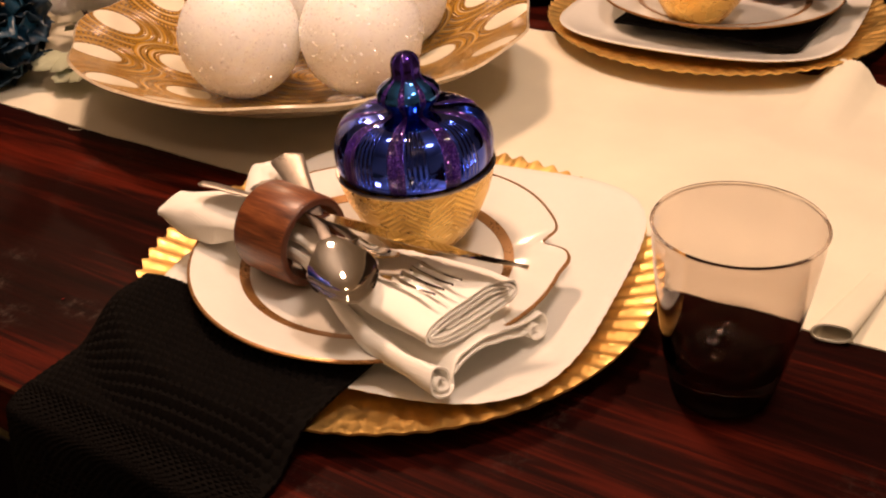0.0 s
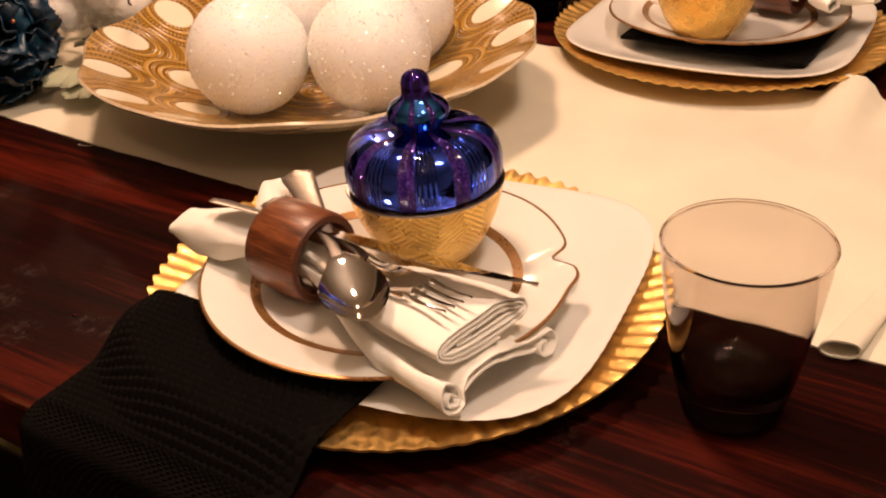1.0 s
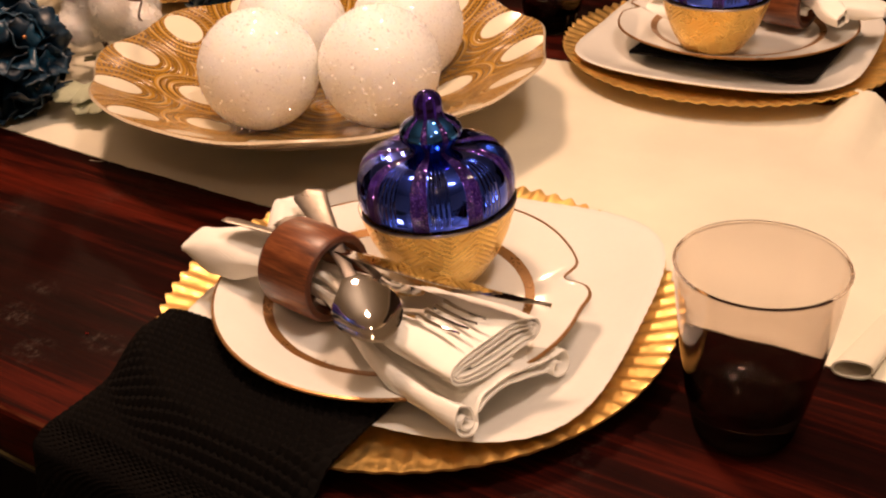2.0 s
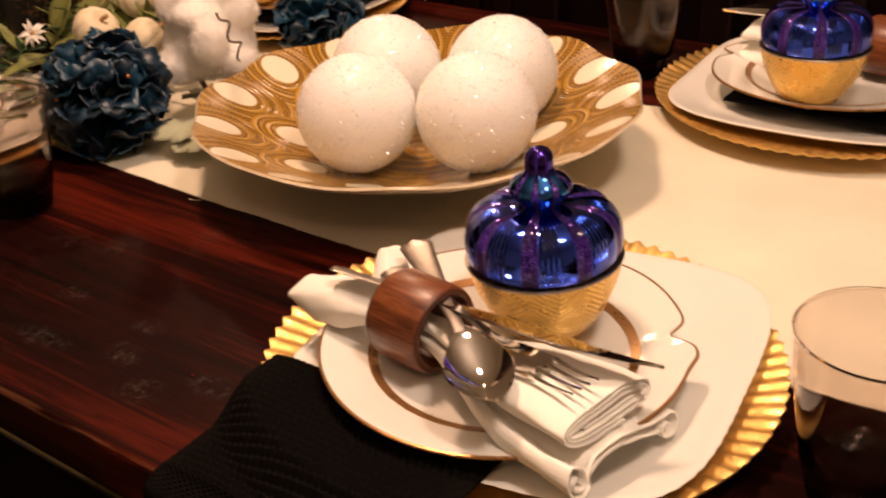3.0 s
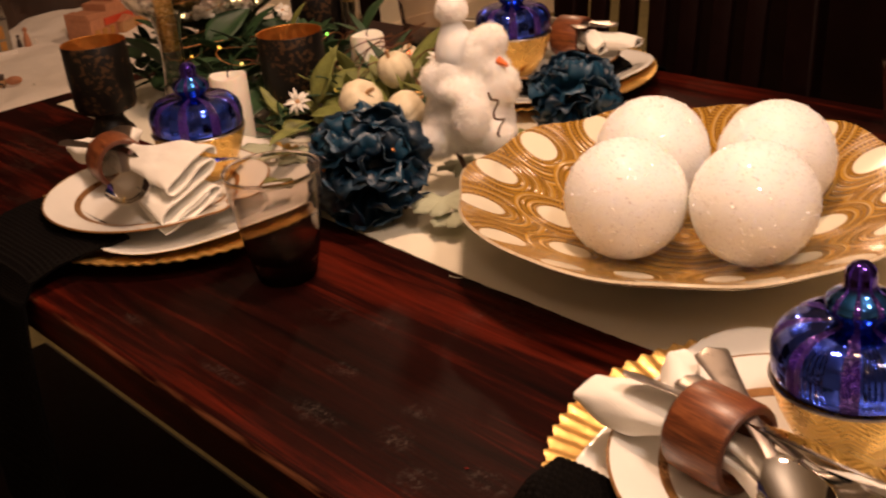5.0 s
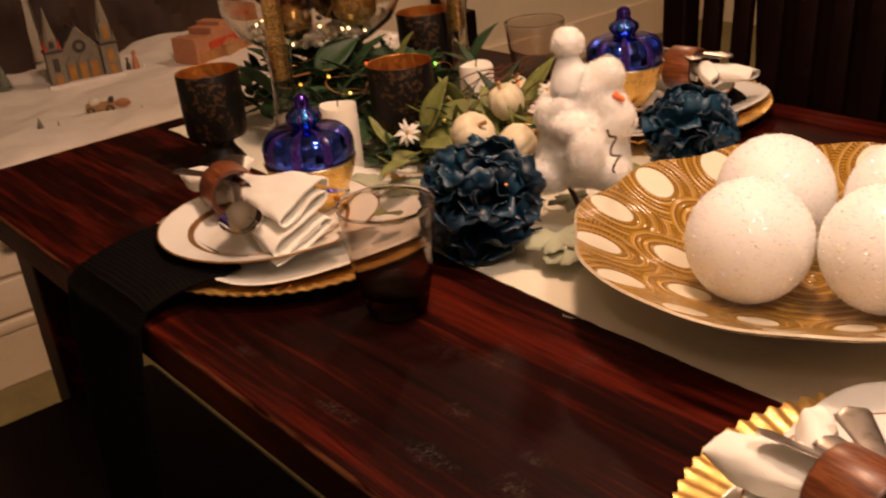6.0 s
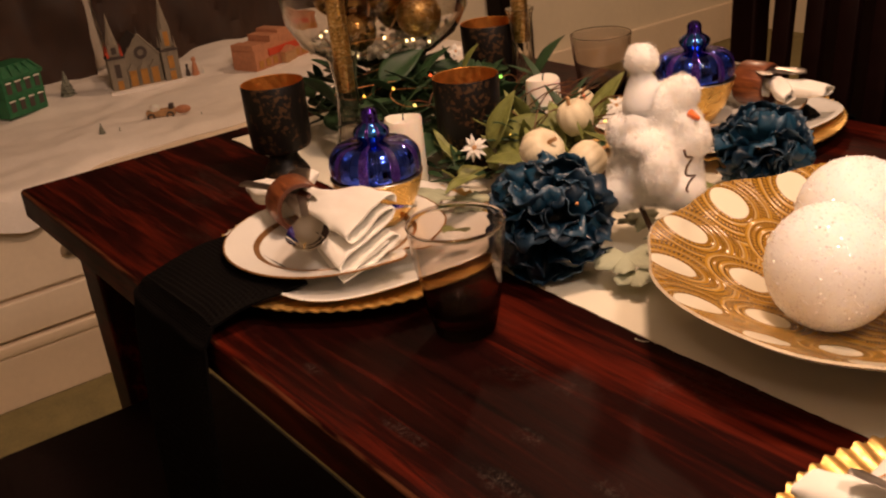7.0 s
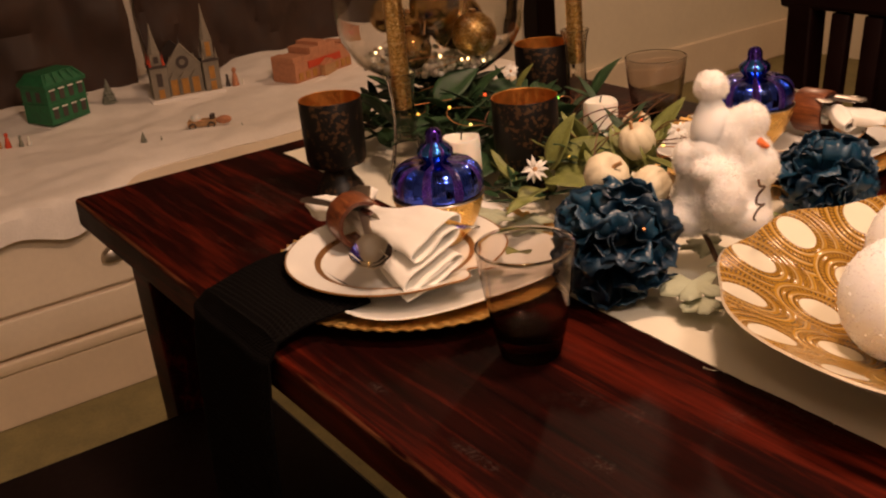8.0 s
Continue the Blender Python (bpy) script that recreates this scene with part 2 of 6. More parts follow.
def lid_glass():
    """Cobalt mirror glass with broad stripes of purple glitter between fluted lobes."""
    k = Nodes("cobalt_mirror_glass", (0.02, 0.05, 0.62), 0.06, 1.0, Coat_Weight=0.4, Coat_Roughness=0.04)
    s = k.n("ShaderNodeSeparateXYZ")
    k.wire(k.at, s.inputs[0])
    a = k.math("MULTIPLY", k.math("ARCTAN2", s.outputs[1], s.outputs[0]), 9 / (2 * math.pi))
    off = k.math("PINGPONG", a, 0.5)
    turn = k.math("FRACT", k.math("ADD", a, 20.0))
    top = k.fit(s.outputs[2], 0.1095, 0.1125, 0, 1)
    stripe = k.fit(k.math("ADD", off, k.math("MULTIPLY", k.noise(300, 2), 0.04)), 0.155, 0.185, 1, 0)
    v = k.voronoi(1900)
    grains = k.ramp(v.outputs["Color"], [(0.2, (0.020, 0.005, 0.105)), (0.70, (0.040, 0.012, 0.20)), (0.90, (0.20, 0.11, 0.70))])
    body = k.mix(k.noise(30, 2), (0.016, 0.034, 0.44), (0.032, 0.095, 0.68))
    # a green-blue sheen on the small upper bulge
    body = k.mix(k.math("MULTIPLY", k.fit(s.outputs[2], 0.0915, 0.097, 0, 1), k.noise(60, 2)), body, (0.03, 0.26, 0.62))
    k.color(k.mix(top, k.mix(stripe, body, grains), (0.042, 0.014, 0.24)))
    k.rough(k.math("ADD", k.math("MULTIPLY", stripe, 0.24), 0.10))
    flute = k.math("SINE", k.math("MULTIPLY", turn, 6.283 * 10.5))
    # the flutes fill the first half of every lobe
    mid = k.math("MULTIPLY", k.math("MULTIPLY", k.fit(turn, 0.19, 0.22, 0, 1), k.fit(turn, 0.54, 0.58, 1, 0)), k.math("MULTIPLY", k.fit(s.outputs[2], 0.060, 0.064, 0, 1), k.fit(s.outputs[2], 0.0865, 0.0895, 1, 0)))
    h = k.math("ADD", k.math("MULTIPLY", k.math("MULTIPLY", flute, mid), 1.5), k.math("MULTIPLY", k.math("MULTIPLY", v.outputs["Distance"], stripe), 1.0))
    return k.bump(h, 0.8, 0.0010).m


def cloth(name, base, thread=900.0, rough=0.9, sheen=0.2, wrinkle=0.25, **more):
    k = Nodes(name, base, rough, Sheen_Weight=sheen, **more)
    w1 = k.math("SINE", k.math("MULTIPLY", k.noise(1.0, 2, k.scaled(thread, 12, 12)), 9))
    w2 = k.math("SINE", k.math("MULTIPLY", k.noise(1.0, 2, k.scaled(12, thread, 12)), 9))
    weave = k.math("ADD", w1, w2)
    big = k.noise(9, 4)
    k.color(k.ramp(big, [(0.3, tuple(c * 0.9 for c in base)), (0.7, tuple(min(1, c * 1.06) for c in base))]))
    return k.bump(k.math("ADD", k.math("MULTIPLY", weave, 0.12), k.math("MULTIPLY", k.noise(24, 4), wrinkle * 4)), 0.35, 0.0009).m


def bowl_paint():
    """Ochre scallops of fine beaded rings round two rows of cream ovals."""
    k = Nodes("ochre_scallop_glaze", rough=0.22, Coat_Weight=0.5, Coat_Roughness=0.1)
    s = k.n("ShaderNodeSeparateXYZ")
    k.wire(k.at, s.inputs[0])
    x, y = s.outputs[0], s.outputs[1]
    r = k.math("SQRT", k.math("ADD", k.math("MULTIPLY", x, x), k.math("MULTIPLY", y, y)))
    turn = k.math("DIVIDE", k.math("ARCTAN2", y, x), 2 * math.pi)

    def ovals(count, phase, r0, long):
        """Distance from the nearest oval's middle, and the angle round it."""
        u = k.math("SUBTRACT", k.math("FRACT", k.math("ADD", k.math("MULTIPLY", turn, count), 40.5 - phase)), 0.5)
        du = k.math("MULTIPLY", k.math("MULTIPLY", u, 2 * math.pi / count), r)
        dv = k.math("DIVIDE", k.math("SUBTRACT", r, r0), long)
        d = k.math("SQRT", k.math("ADD", k.math("MULTIPLY", du, du), k.math("MULTIPLY", dv, dv)))
        return d, k.math("ARCTAN2", dv, du)
    d_out, a_out = ovals(15, -0.10, 0.179, 1.25)
    d_in, a_in = ovals(10, 0.54, 0.115, 1.15)
    inner = k.math("LESS_THAN", d_in, 0.0345)

    def pick(a, b):
        return k.math("ADD", k.math("MULTIPLY", a, inner), k.math("MULTIPLY", b, k.math("SUBTRACT", 1.0, inner)))
    d, a = k.math("ADD", pick(d_in, d_out), k.math("MULTIPLY", k.noise(70, 2), 0.0009)), pick(a_in, a_out)
    step = k.math("DIVIDE", d, 0.0050)
    ring, f = k.math("FLOOR", step), k.math("FRACT", step)
    odd = k.math("MODULO", ring, 2.0)
    bead = k.math("MULTIPLY", k.fit(k.math("SINE", k.math("MULTIPLY", a, k.math("MULTIPLY", ring, 11.0))), -0.2, 0.35, 1, 0), odd)
    gold = k.mix(k.noise(45, 3), (0.34, 0.172, 0.016), (0.54, 0.305, 0.042))
    gold = k.mix(k.math("MULTIPLY", bead, 0.8), gold, (0.10, 0.040, 0.007))
    gold = k.mix(k.math("MULTIPLY", k.fit(k.math("ABSOLUTE", k.math("SUBTRACT", f, 0.5)), 0.38, 0.44, 0, 1), 0.8), gold, (0.10, 0.040, 0.008))
    pale = k.math("MULTIPLY", k.fit(k.math("ABSOLUTE", k.math("SUBTRACT", f, 0.30)), 0.09, 0.14, 1, 0), k.math("SUBTRACT", 1.0, odd))
    gold = k.mix(k.math("MULTIPLY", pale, 0.62), gold, (0.58, 0.44, 0.24))
    oval = k.fit(d, 0.0158, 0.0165, 1, 0)
    k.color(k.mix(oval, gold, (0.78, 0.73, 0.58)))
    h = k.math("SINE", k.math("MULTIPLY", step, 6.283))
    return k.bump(k.math("MULTIPLY", h, k.math("SUBTRACT", 1.0, oval)), 0.7, 0.0010).m


def glass(name, tint=(0.9, 0.88, 0.85), foot=None):
    """Clear or tinted glass; foot: the deeper tint that it has towards its thick bottom."""
    m = bpy.data.materials.new(name)
    m.use_nodes = True
    t = m.node_tree
    t.nodes.remove(t.nodes["Principled BSDF"])
    g = t.nodes.new("ShaderNodeBsdfGlass")
    g.inputs["Color"].default_value = (*tint, 1)
    g.inputs["Roughness"].default_value = 0.0
    g.inputs["IOR"].default_value = 1.46
    if foot:
        at, xyz, ramp = t.nodes.new("ShaderNodeTexCoord"), t.nodes.new("ShaderNodeSeparateXYZ"), t.nodes.new("ShaderNodeMapRange")
        blend = t.nodes.new("ShaderNodeMixRGB")
        t.links.new(at.outputs["Object"], xyz.inputs[0])
        t.links.new(xyz.outputs[2], ramp.inputs[0])
        ramp.inputs[1].default_value, ramp.inputs[2].default_value = 0.004, 0.040
        t.links.new(ramp.outputs[0], blend.inputs[0])
        blend.inputs[1].default_value, blend.inputs[2].default_value = (*foot, 1), (*tint, 1)
        t.links.new(blend.outputs[0], g.inputs["Color"])
    t.links.new(g.outputs[0], t.nodes["Material Output"].inputs[0])
    return m


def glitter_white():
    """Translucent white foam under a crust of clear glitter."""
    k = Nodes("white_glitter", (0.9, 0.87, 0.80), 0.5, Subsurface_Weight=1.0, Subsurface_Radius=(0.085, 0.080, 0.068), Subsurface_Scale=1.0)
    v = k.voronoi(700)
    pick = k.fit(v.outputs["Color"], 0.70, 0.80, 0, 1)
    k.color(k.mix(k.noise(26, 3), (0.935, 0.950, 0.895), (0.955, 0.968, 0.920)))
    k.rough(k.fit(pick, 0, 1, 0.55, 0.12))
    return k.bump(v.outputs["Color"], 0.35, 0.0010).m


def glitter_gold():
    k = Nodes("gold_glitter", (0.86, 0.56, 0.20), 0.3, 1.0)
    v = k.voronoi(420)
    k.color(k.ramp(v.outputs["Color"], [(0.15, (0.42, 0.24, 0.06)), (0.6, (0.80, 0.52, 0.18)), (0.9, (1.0, 0.82, 0.45))]))
    return k.bump(v.outputs["Color"], 0.9, 0.0016).m


def ring_wood():
    k = Nodes("rosewood", rough=0.40, Coat_Weight=0.15, Coat_Roughness=0.25)
    # the grain runs across the band, along the ring's axis
    g = k.math("ADD", k.math("MULTIPLY", k.noise(1.0, 6, k.scaled(34, 330, 330), 0.65, 0.5), 0.7), k.math("MULTIPLY", k.noise(1.0, 3, k.scaled(14, 70, 70)), 0.3))
    k.color(k.ramp(g, [(0.36, (0.045, 0.011, 0.004)), (0.5, (0.150, 0.042, 0.013)), (0.64, (0.27, 0.090, 0.030))]))
    return k.bump(g, 0.2, 0.0006).m


def painted_holder():
    """Dull black paint with worn gold flower patches."""
    k = Nodes("black_gold_print", rough=0.45)
    patch = k.math("MULTIPLY", k.fit(k.noise(170, 4), 0.51, 0.57, 0, 1), k.fit(k.noise(38, 2, distort=0.6), 0.47, 0.53, 0, 1))
    k.color(k.mix(patch, (0.0046, 0.0035, 0.0032), (0.085, 0.048, 0.025)))
    k.b.inputs["Specular IOR Level"].default_value = 0.25
    k.wire(k.math("MULTIPLY", patch, 0.6), k.b.inputs["Metallic"])
    return k.m


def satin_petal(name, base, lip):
    """Dyed satin, its lit lips painted in paler, a little different on each petal."""
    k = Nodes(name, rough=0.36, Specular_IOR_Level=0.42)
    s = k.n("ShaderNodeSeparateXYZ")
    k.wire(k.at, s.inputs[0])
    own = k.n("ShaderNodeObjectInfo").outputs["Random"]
    # painted highlight: the colour turns paler towards the lip
    lip_light = k.fit(k.math("ADD", s.outputs[2], k.math("MULTIPLY", k.math("SUBTRACT", k.noise(70, 3), 0.5), 0.016)), 0.031, 0.043, 0, 1)
    col = k.mix(k.math("MULTIPLY", lip_light, k.fit(own, 0, 1, 0.05, 0.95)), base, lip)
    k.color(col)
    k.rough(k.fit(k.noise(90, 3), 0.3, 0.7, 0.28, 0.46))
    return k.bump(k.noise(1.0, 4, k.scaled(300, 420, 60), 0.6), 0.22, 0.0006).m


def fleece():
    """Loose white fibres that let light through."""
    m = bpy.data.materials.new("white_fleece")
    m.use_nodes = True
    t = m.node_tree
    t.nodes.remove(t.nodes["Principled BSDF"])
    a, b, mix = t.nodes.new("ShaderNodeBsdfDiffuse"), t.nodes.new("ShaderNodeBsdfTranslucent"), t.nodes.new("ShaderNodeMixShader")
    a.inputs[0].default_value = b.inputs[0].default_value = (0.96, 0.94, 0.91, 1)
    t.links.new(a.outputs[0], mix.inputs[1])
    t.links.new(b.outputs[0], mix.inputs[2])
    t.links.new(mix.outputs[0], t.nodes["Material Output"].inputs[0])
    return m


WOOD = table_wood()
GOLD = gold_leaf("gold_leaf")
CHEVRON = gold_relief()
LID = lid_glass()
WHITE_CHINA = simple("white_china", (0.80, 0.79, 0.74), 0.12, vary=0.02, Coat_Weight=0.4)
GILT = simple("gilt_line", (0.34, 0.175, 0.060), 0.30, 0.55, vary=0.2, scale=60)
LINEN = cloth("white_linen", (0.93, 0.91, 0.84), wrinkle=1.1)
RUNNER = cloth("cream_runner_cloth", (0.77, 0.735, 0.60), 700, wrinkle=0.5)
BLACK_KNIT = simple("black_knit", (0.0036, 0.0028, 0.0025), 0.8, vary=0.4, scale=300, bump=0.6, bump_scale=2400, Specular_IOR_Level=0.06)
ROSEWOOD = ring_wood()
ROSEWOOD_END = simple("rosewood_end_grain", (0.085, 0.026, 0.012), 0.4, vary=0.3, scale=120, bump=0.2)
STEEL = simple("polished_steel", (0.86, 0.84, 0.82), 0.07, 1.0, vary=0.03, scale=120)
STEEL_DULL = simple("brushed_steel", (0.36, 0.325, 0.30), 0.32, 1.0, vary=0.06, scale=140)
SMOKE = glass("smoked_glass", (0.92, 0.885, 0.86), (0.13, 0.105, 0.095))
CLEAR = glass("clear_glass", (0.95, 0.94, 0.92))
BOWL = bowl_paint()
BOWL_BACK = simple("bowl_back_glaze", (0.62, 0.52, 0.37), 0.25, vary=0.25, scale=40, Coat_Weight=0.5)
GLITTER = glitter_white()
PLUSH = simple("white_plush", (0.95, 0.93, 0.90), 0.95, vary=0.02, scale=60, bump=0.8, bump_scale=900, Sheen_Weight=0.5, Subsurface_Weight=0.7, Subsurface_Radius=(0.01, 0.009, 0.008), Subsurface_Scale=1.0)
FLEECE = fleece()
CARROT = simple("orange_felt", (0.70, 0.16, 0.04), 0.8)
HOLDER = painted_holder()
HOLDER_IN = gold_leaf("holder_lining", (0.62, 0.27, 0.06), 0.4)
WAX = simple("ivory_wax", (0.78, 0.74, 0.66), 0.5, vary=0.04, Subsurface_Weight=0.2)
GOLD_GLITTER = glitter_gold()
GOURD = simple("cream_gourd", (0.70, 0.62, 0.44), 0.55, vary=0.1, scale=40, bump=0.3)
LEAF = simple("green_leaf", (0.165, 0.185, 0.048), 0.5, vary=0.4, scale=60, bump=0.3)
DARK_LEAF = simple("dark_green_leaf", (0.018, 0.050, 0.016), 0.55, vary=0.4, scale=60, bump=0.3)
SAGE_LEAF = simple("pale_sage_leaf", (0.40, 0.43, 0.30), 0.7, vary=0.12, scale=60, bump=0.3)
# each pair ends in a lip colour that stands in for lamp highlights
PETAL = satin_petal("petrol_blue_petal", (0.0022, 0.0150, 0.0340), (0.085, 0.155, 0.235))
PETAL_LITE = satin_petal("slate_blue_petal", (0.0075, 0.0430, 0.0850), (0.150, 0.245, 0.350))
COPPER = simple("copper_glint", (0.65, 0.30, 0.12), 0.3, 0.8)
DAISY = simple("white_petal", (0.78, 0.76, 0.70), 0.6)
WIRE = simple("brown_wire", (0.10, 0.05, 0.025), 0.4, 0.5)
CARPET = simple("olive_carpet", (0.22, 0.19, 0.085), 1.0, vary=0.25, scale=14, bump=0.8, bump_scale=500)
WALL = simple("beige_wall_paint", (0.78, 0.71, 0.57), 0.8, vary=0.05, scale=4, bump=0.2, bump_scale=120)
CEIL = simple("ceiling_paint", (0.84, 0.77, 0.66), 0.9, vary=0.03, scale=4)
CABINET = simple("cream_cabinet_paint", (0.86, 0.74, 0.58), 0.45, vary=0.05, scale=8, bump=0.1)
NICKEL = simple("dull_nickel", (0.45, 0.40, 0.34), 0.35, 1.0)
SNOW = simple("cotton_snow", (0.84, 0.79, 0.74), 1.0, vary=0.06, scale=20, bump=0.8, bump_scale=260)
CURTAIN = simple("brown_fabric", (0.034, 0.0150, 0.0080), 0.7, vary=0.4, scale=12, bump=0.4, bump_scale=500)
CHAIR_WOOD = simple("espresso_wood", (0.0050, 0.0011, 0.0008), 0.5, Specular_IOR_Level=0.10, vary=0.4, scale=9, bump=0.15)
BRONZE = simple("bronze_mirror_ball", (0.40, 0.25, 0.09), 0.12, 0.9, vary=0.2, scale=40)
BEAD = simple("pearl_bead", (0.84, 0.80, 0.74), 0.06, vary=0.05, Coat_Weight=1.0)
STONE = simple("grey_painted_stone", (0.23, 0.20, 0.155), 0.8, vary=0.2, scale=60, bump=0.3)
WINDOW_AMBER = simple("amber_window", (0.42, 0.20, 0.04), 0.4, vary=0.2, scale=90)
ROOF_DARK = simple("dark_roof", (0.06, 0.045, 0.04), 0.8, vary=0.2, scale=80)
GREEN_HOUSE = simple("green_painted_house", (0.016, 0.13, 0.050), 0.6, vary=0.4, scale=70, bump=0.3)
BRICK_ORANGE = simple("orange_brick_paint", (0.48, 0.215, 0.115), 0.8, vary=0.2, scale=80)
SIGN_RED = simple("red_sign_paint", (0.55, 0.06, 0.02), 0.6, vary=0.1)
TAN = simple("tan_paint", (0.45, 0.26, 0.12), 0.7, vary=0.25, scale=120)
GREY_FIR = simple("frosted_fir", (0.20, 0.21, 0.17), 0.9, vary=0.3, scale=150, bump=0.5)
FLAKE = simple("silver_flake", (0.95, 0.93, 0.90), 0.22, 0.0, vary=0.02, Specular_IOR_Level=0.8, Coat_Weight=1.0, Coat_Roughness=0.20, Coat_IOR=2.0)
BENCH_WOOD = simple("black_brown_wood", (0.0060, 0.0020, 0.0016), 0.5, vary=0.4, scale=9, bump=0.1, Specular_IOR_Level=0.3)
VIOLET_FLAKE = simple("violet_flake", (0.36, 0.20, 0.80), 0.20, 1.0, vary=0.05)
TWIG = simple("red_brown_twig", (0.13, 0.05, 0.02), 0.6, vary=0.2, scale=80)

# ---- the room ----
def slab(name, dims, material, kind="structure", bevel=0.0, label=""):
    return tagged(link(name, box(*dims, bevel=bevel), material, smooth=False), label, "", "", kind)


slab("floor", (-2.2, -2.8, -0.05, 4.2, 4.0, 0.0), CARPET, label="olive beige carpeted floor")
slab("ceiling", (-2.2, -2.8, 2.5, 4.2, 4.0, 2.6), CEIL, label="plain pale ceiling")
slab("wall_west", (-1.95, -2.8, 0, -1.8, 4.0, 2.5), WALL, label="beige painted wall behind the window seat")
slab("wall_north", (-1.8, 3.85, 0, 4.05, 4.0, 2.5), WALL, label="beige painted dining room wall")
slab("wall_south", (-1.8, -2.8, 0, 4.05, -2.65, 2.5), WALL, label="beige painted dining room wall")
slab("wall_east", (4.05, -2.8, 0, 4.2, 4.0, 2.5), WALL, label="beige painted dining room wall")
tagged(link("baseboard", box(-1.8, 1.62, 0, -1.78, 3.85, 0.17, bevel=0.006), CABINET), "cream painted baseboard", "", "", "structure")

# ---- dining table and bench ----
TOP = 0.76
TABLE_X1, TABLE_Y1 = 2.15, 0.875


def dining_table():
    t = thing("dining_table", "dark red-brown worn wooden dining table", "table", at=pose(0, 0, 0))
    bm = box(0, 0, TOP - 0.042, TABLE_X1, TABLE_Y1, TOP, bevel=0.006, seg=4)
    part("tabletop", bm, WOOD, t, smooth=False)
    for x0, x1 in ((0.08, 0.15), (TABLE_X1 - 0.15, TABLE_X1 - 0.08)):
        for y0, y1 in ((0.035, 0.105), (TABLE_Y1 - 0.105, TABLE_Y1 - 0.035)):
            bm = box(x0, y0, 0, x1, y1, TOP - 0.043, bevel=0.004)
            for v in bm.verts:
                if v.co.z < 0.3:
                    v.co.x += (0.5 * (x0 + x1) - v.co.x) * 0.3
                    v.co.y += (0.5 * (y0 + y1) - v.co.y) * 0.3
            part("leg", bm, WOOD, t)
    for dims in ((0.16, TABLE_Y1 - 0.10, 0.64, TABLE_X1 - 0.16, TABLE_Y1 - 0.075, TOP - 0.044), (0.10, 0.11, 0.64, 0.125, TABLE_Y1 - 0.11, TOP - 0.044)):
        part("apron", box(*dims, bevel=0.003), WOOD, t)
    return t


def bench():
    t = thing("bench", "dark espresso wooden bench pushed under the table", "bench", at=pose(0.14, -0.22, 0))
    part("seat", box(0, 0, 0.42, 1.75, 0.385, 0.46, bevel=0.006), BENCH_WOOD, t)
    for x in (0.08, 1.60):
        for y in (0.03, 0.29):
            part("leg", box(x, y, 0, x + 0.07, y + 0.065, 0.419, bevel=0.004), BENCH_WOOD, t)
    return t


dining_table()
bench()

# ---- place settings ----
def charger():
    t = thing("charger_plate", "large gold charger plate with a fluted rim", "plate", "gold charger plates")
    flutes, n = 76, 76 * 6

    def wave(a, r, z, i):
        k = max(0.0, min(1.0, (r - 0.118) / 0.035))
        w = math.cos(a * flutes)
        return r + 0.0011 * w * k * k, z + 0.0014 * w * k
    top = [(0.002, 0.0042), (0.06, 0.0042), (0.105, 0.0045), (0.116, 0.006), (0.124, 0.0080), (0.133, 0.0098), (0.145, 0.0128), (0.155, 0.0158), (0.162, 0.0180), (0.1645, 0.0182)]
    low = [(0.1645, 0.0166), (0.155, 0.0136), (0.14, 0.009), (0.124, 0.0042), (0.116, 0.001), (0.105, 0.0), (0.002, 0.0)]
    part("dish", lathe((top + low)[::-1], n, wave), GOLD, t)
    return t


def square_outline(a, half, power):
    c, s = abs(math.cos(a)), abs(math.sin(a))
    return half / (c ** power + s ** power) ** (1 / power)


def square_plate():
    t = thing("square_plate", "white china plate, square with rounded corners", "plate", "square white plates")

    def shape(a, r, z, i):
        k = min(1.0, r / 0.07)
        q = square_outline(a, 1.0, 2 + 2.1 * k)
        lift = 0.004 * max(0.0, (r - 0.095) / 0.04) * (q - 1.0) * 4
        edge = max(0.0, (r - 0.1325) / 0.0025) * math.cos(84 * a)
        return r * q * (1 + 0.0015 * edge), z + lift
    top = [(0.001, 0.0045), (0.05, 0.0045), (0.085, 0.005), (0.10, 0.0075), (0.115, 0.0115), (0.128, 0.0145), (0.1335, 0.0158), (0.135, 0.0152)]
    low = [(0.1335, 0.0138), (0.115, 0.0085), (0.10, 0.004), (0.085, 0.0), (0.001, 0.0)]
    part("dish", lathe((top + low)[::-1], 504, shape), WHITE_CHINA, t)
    return t


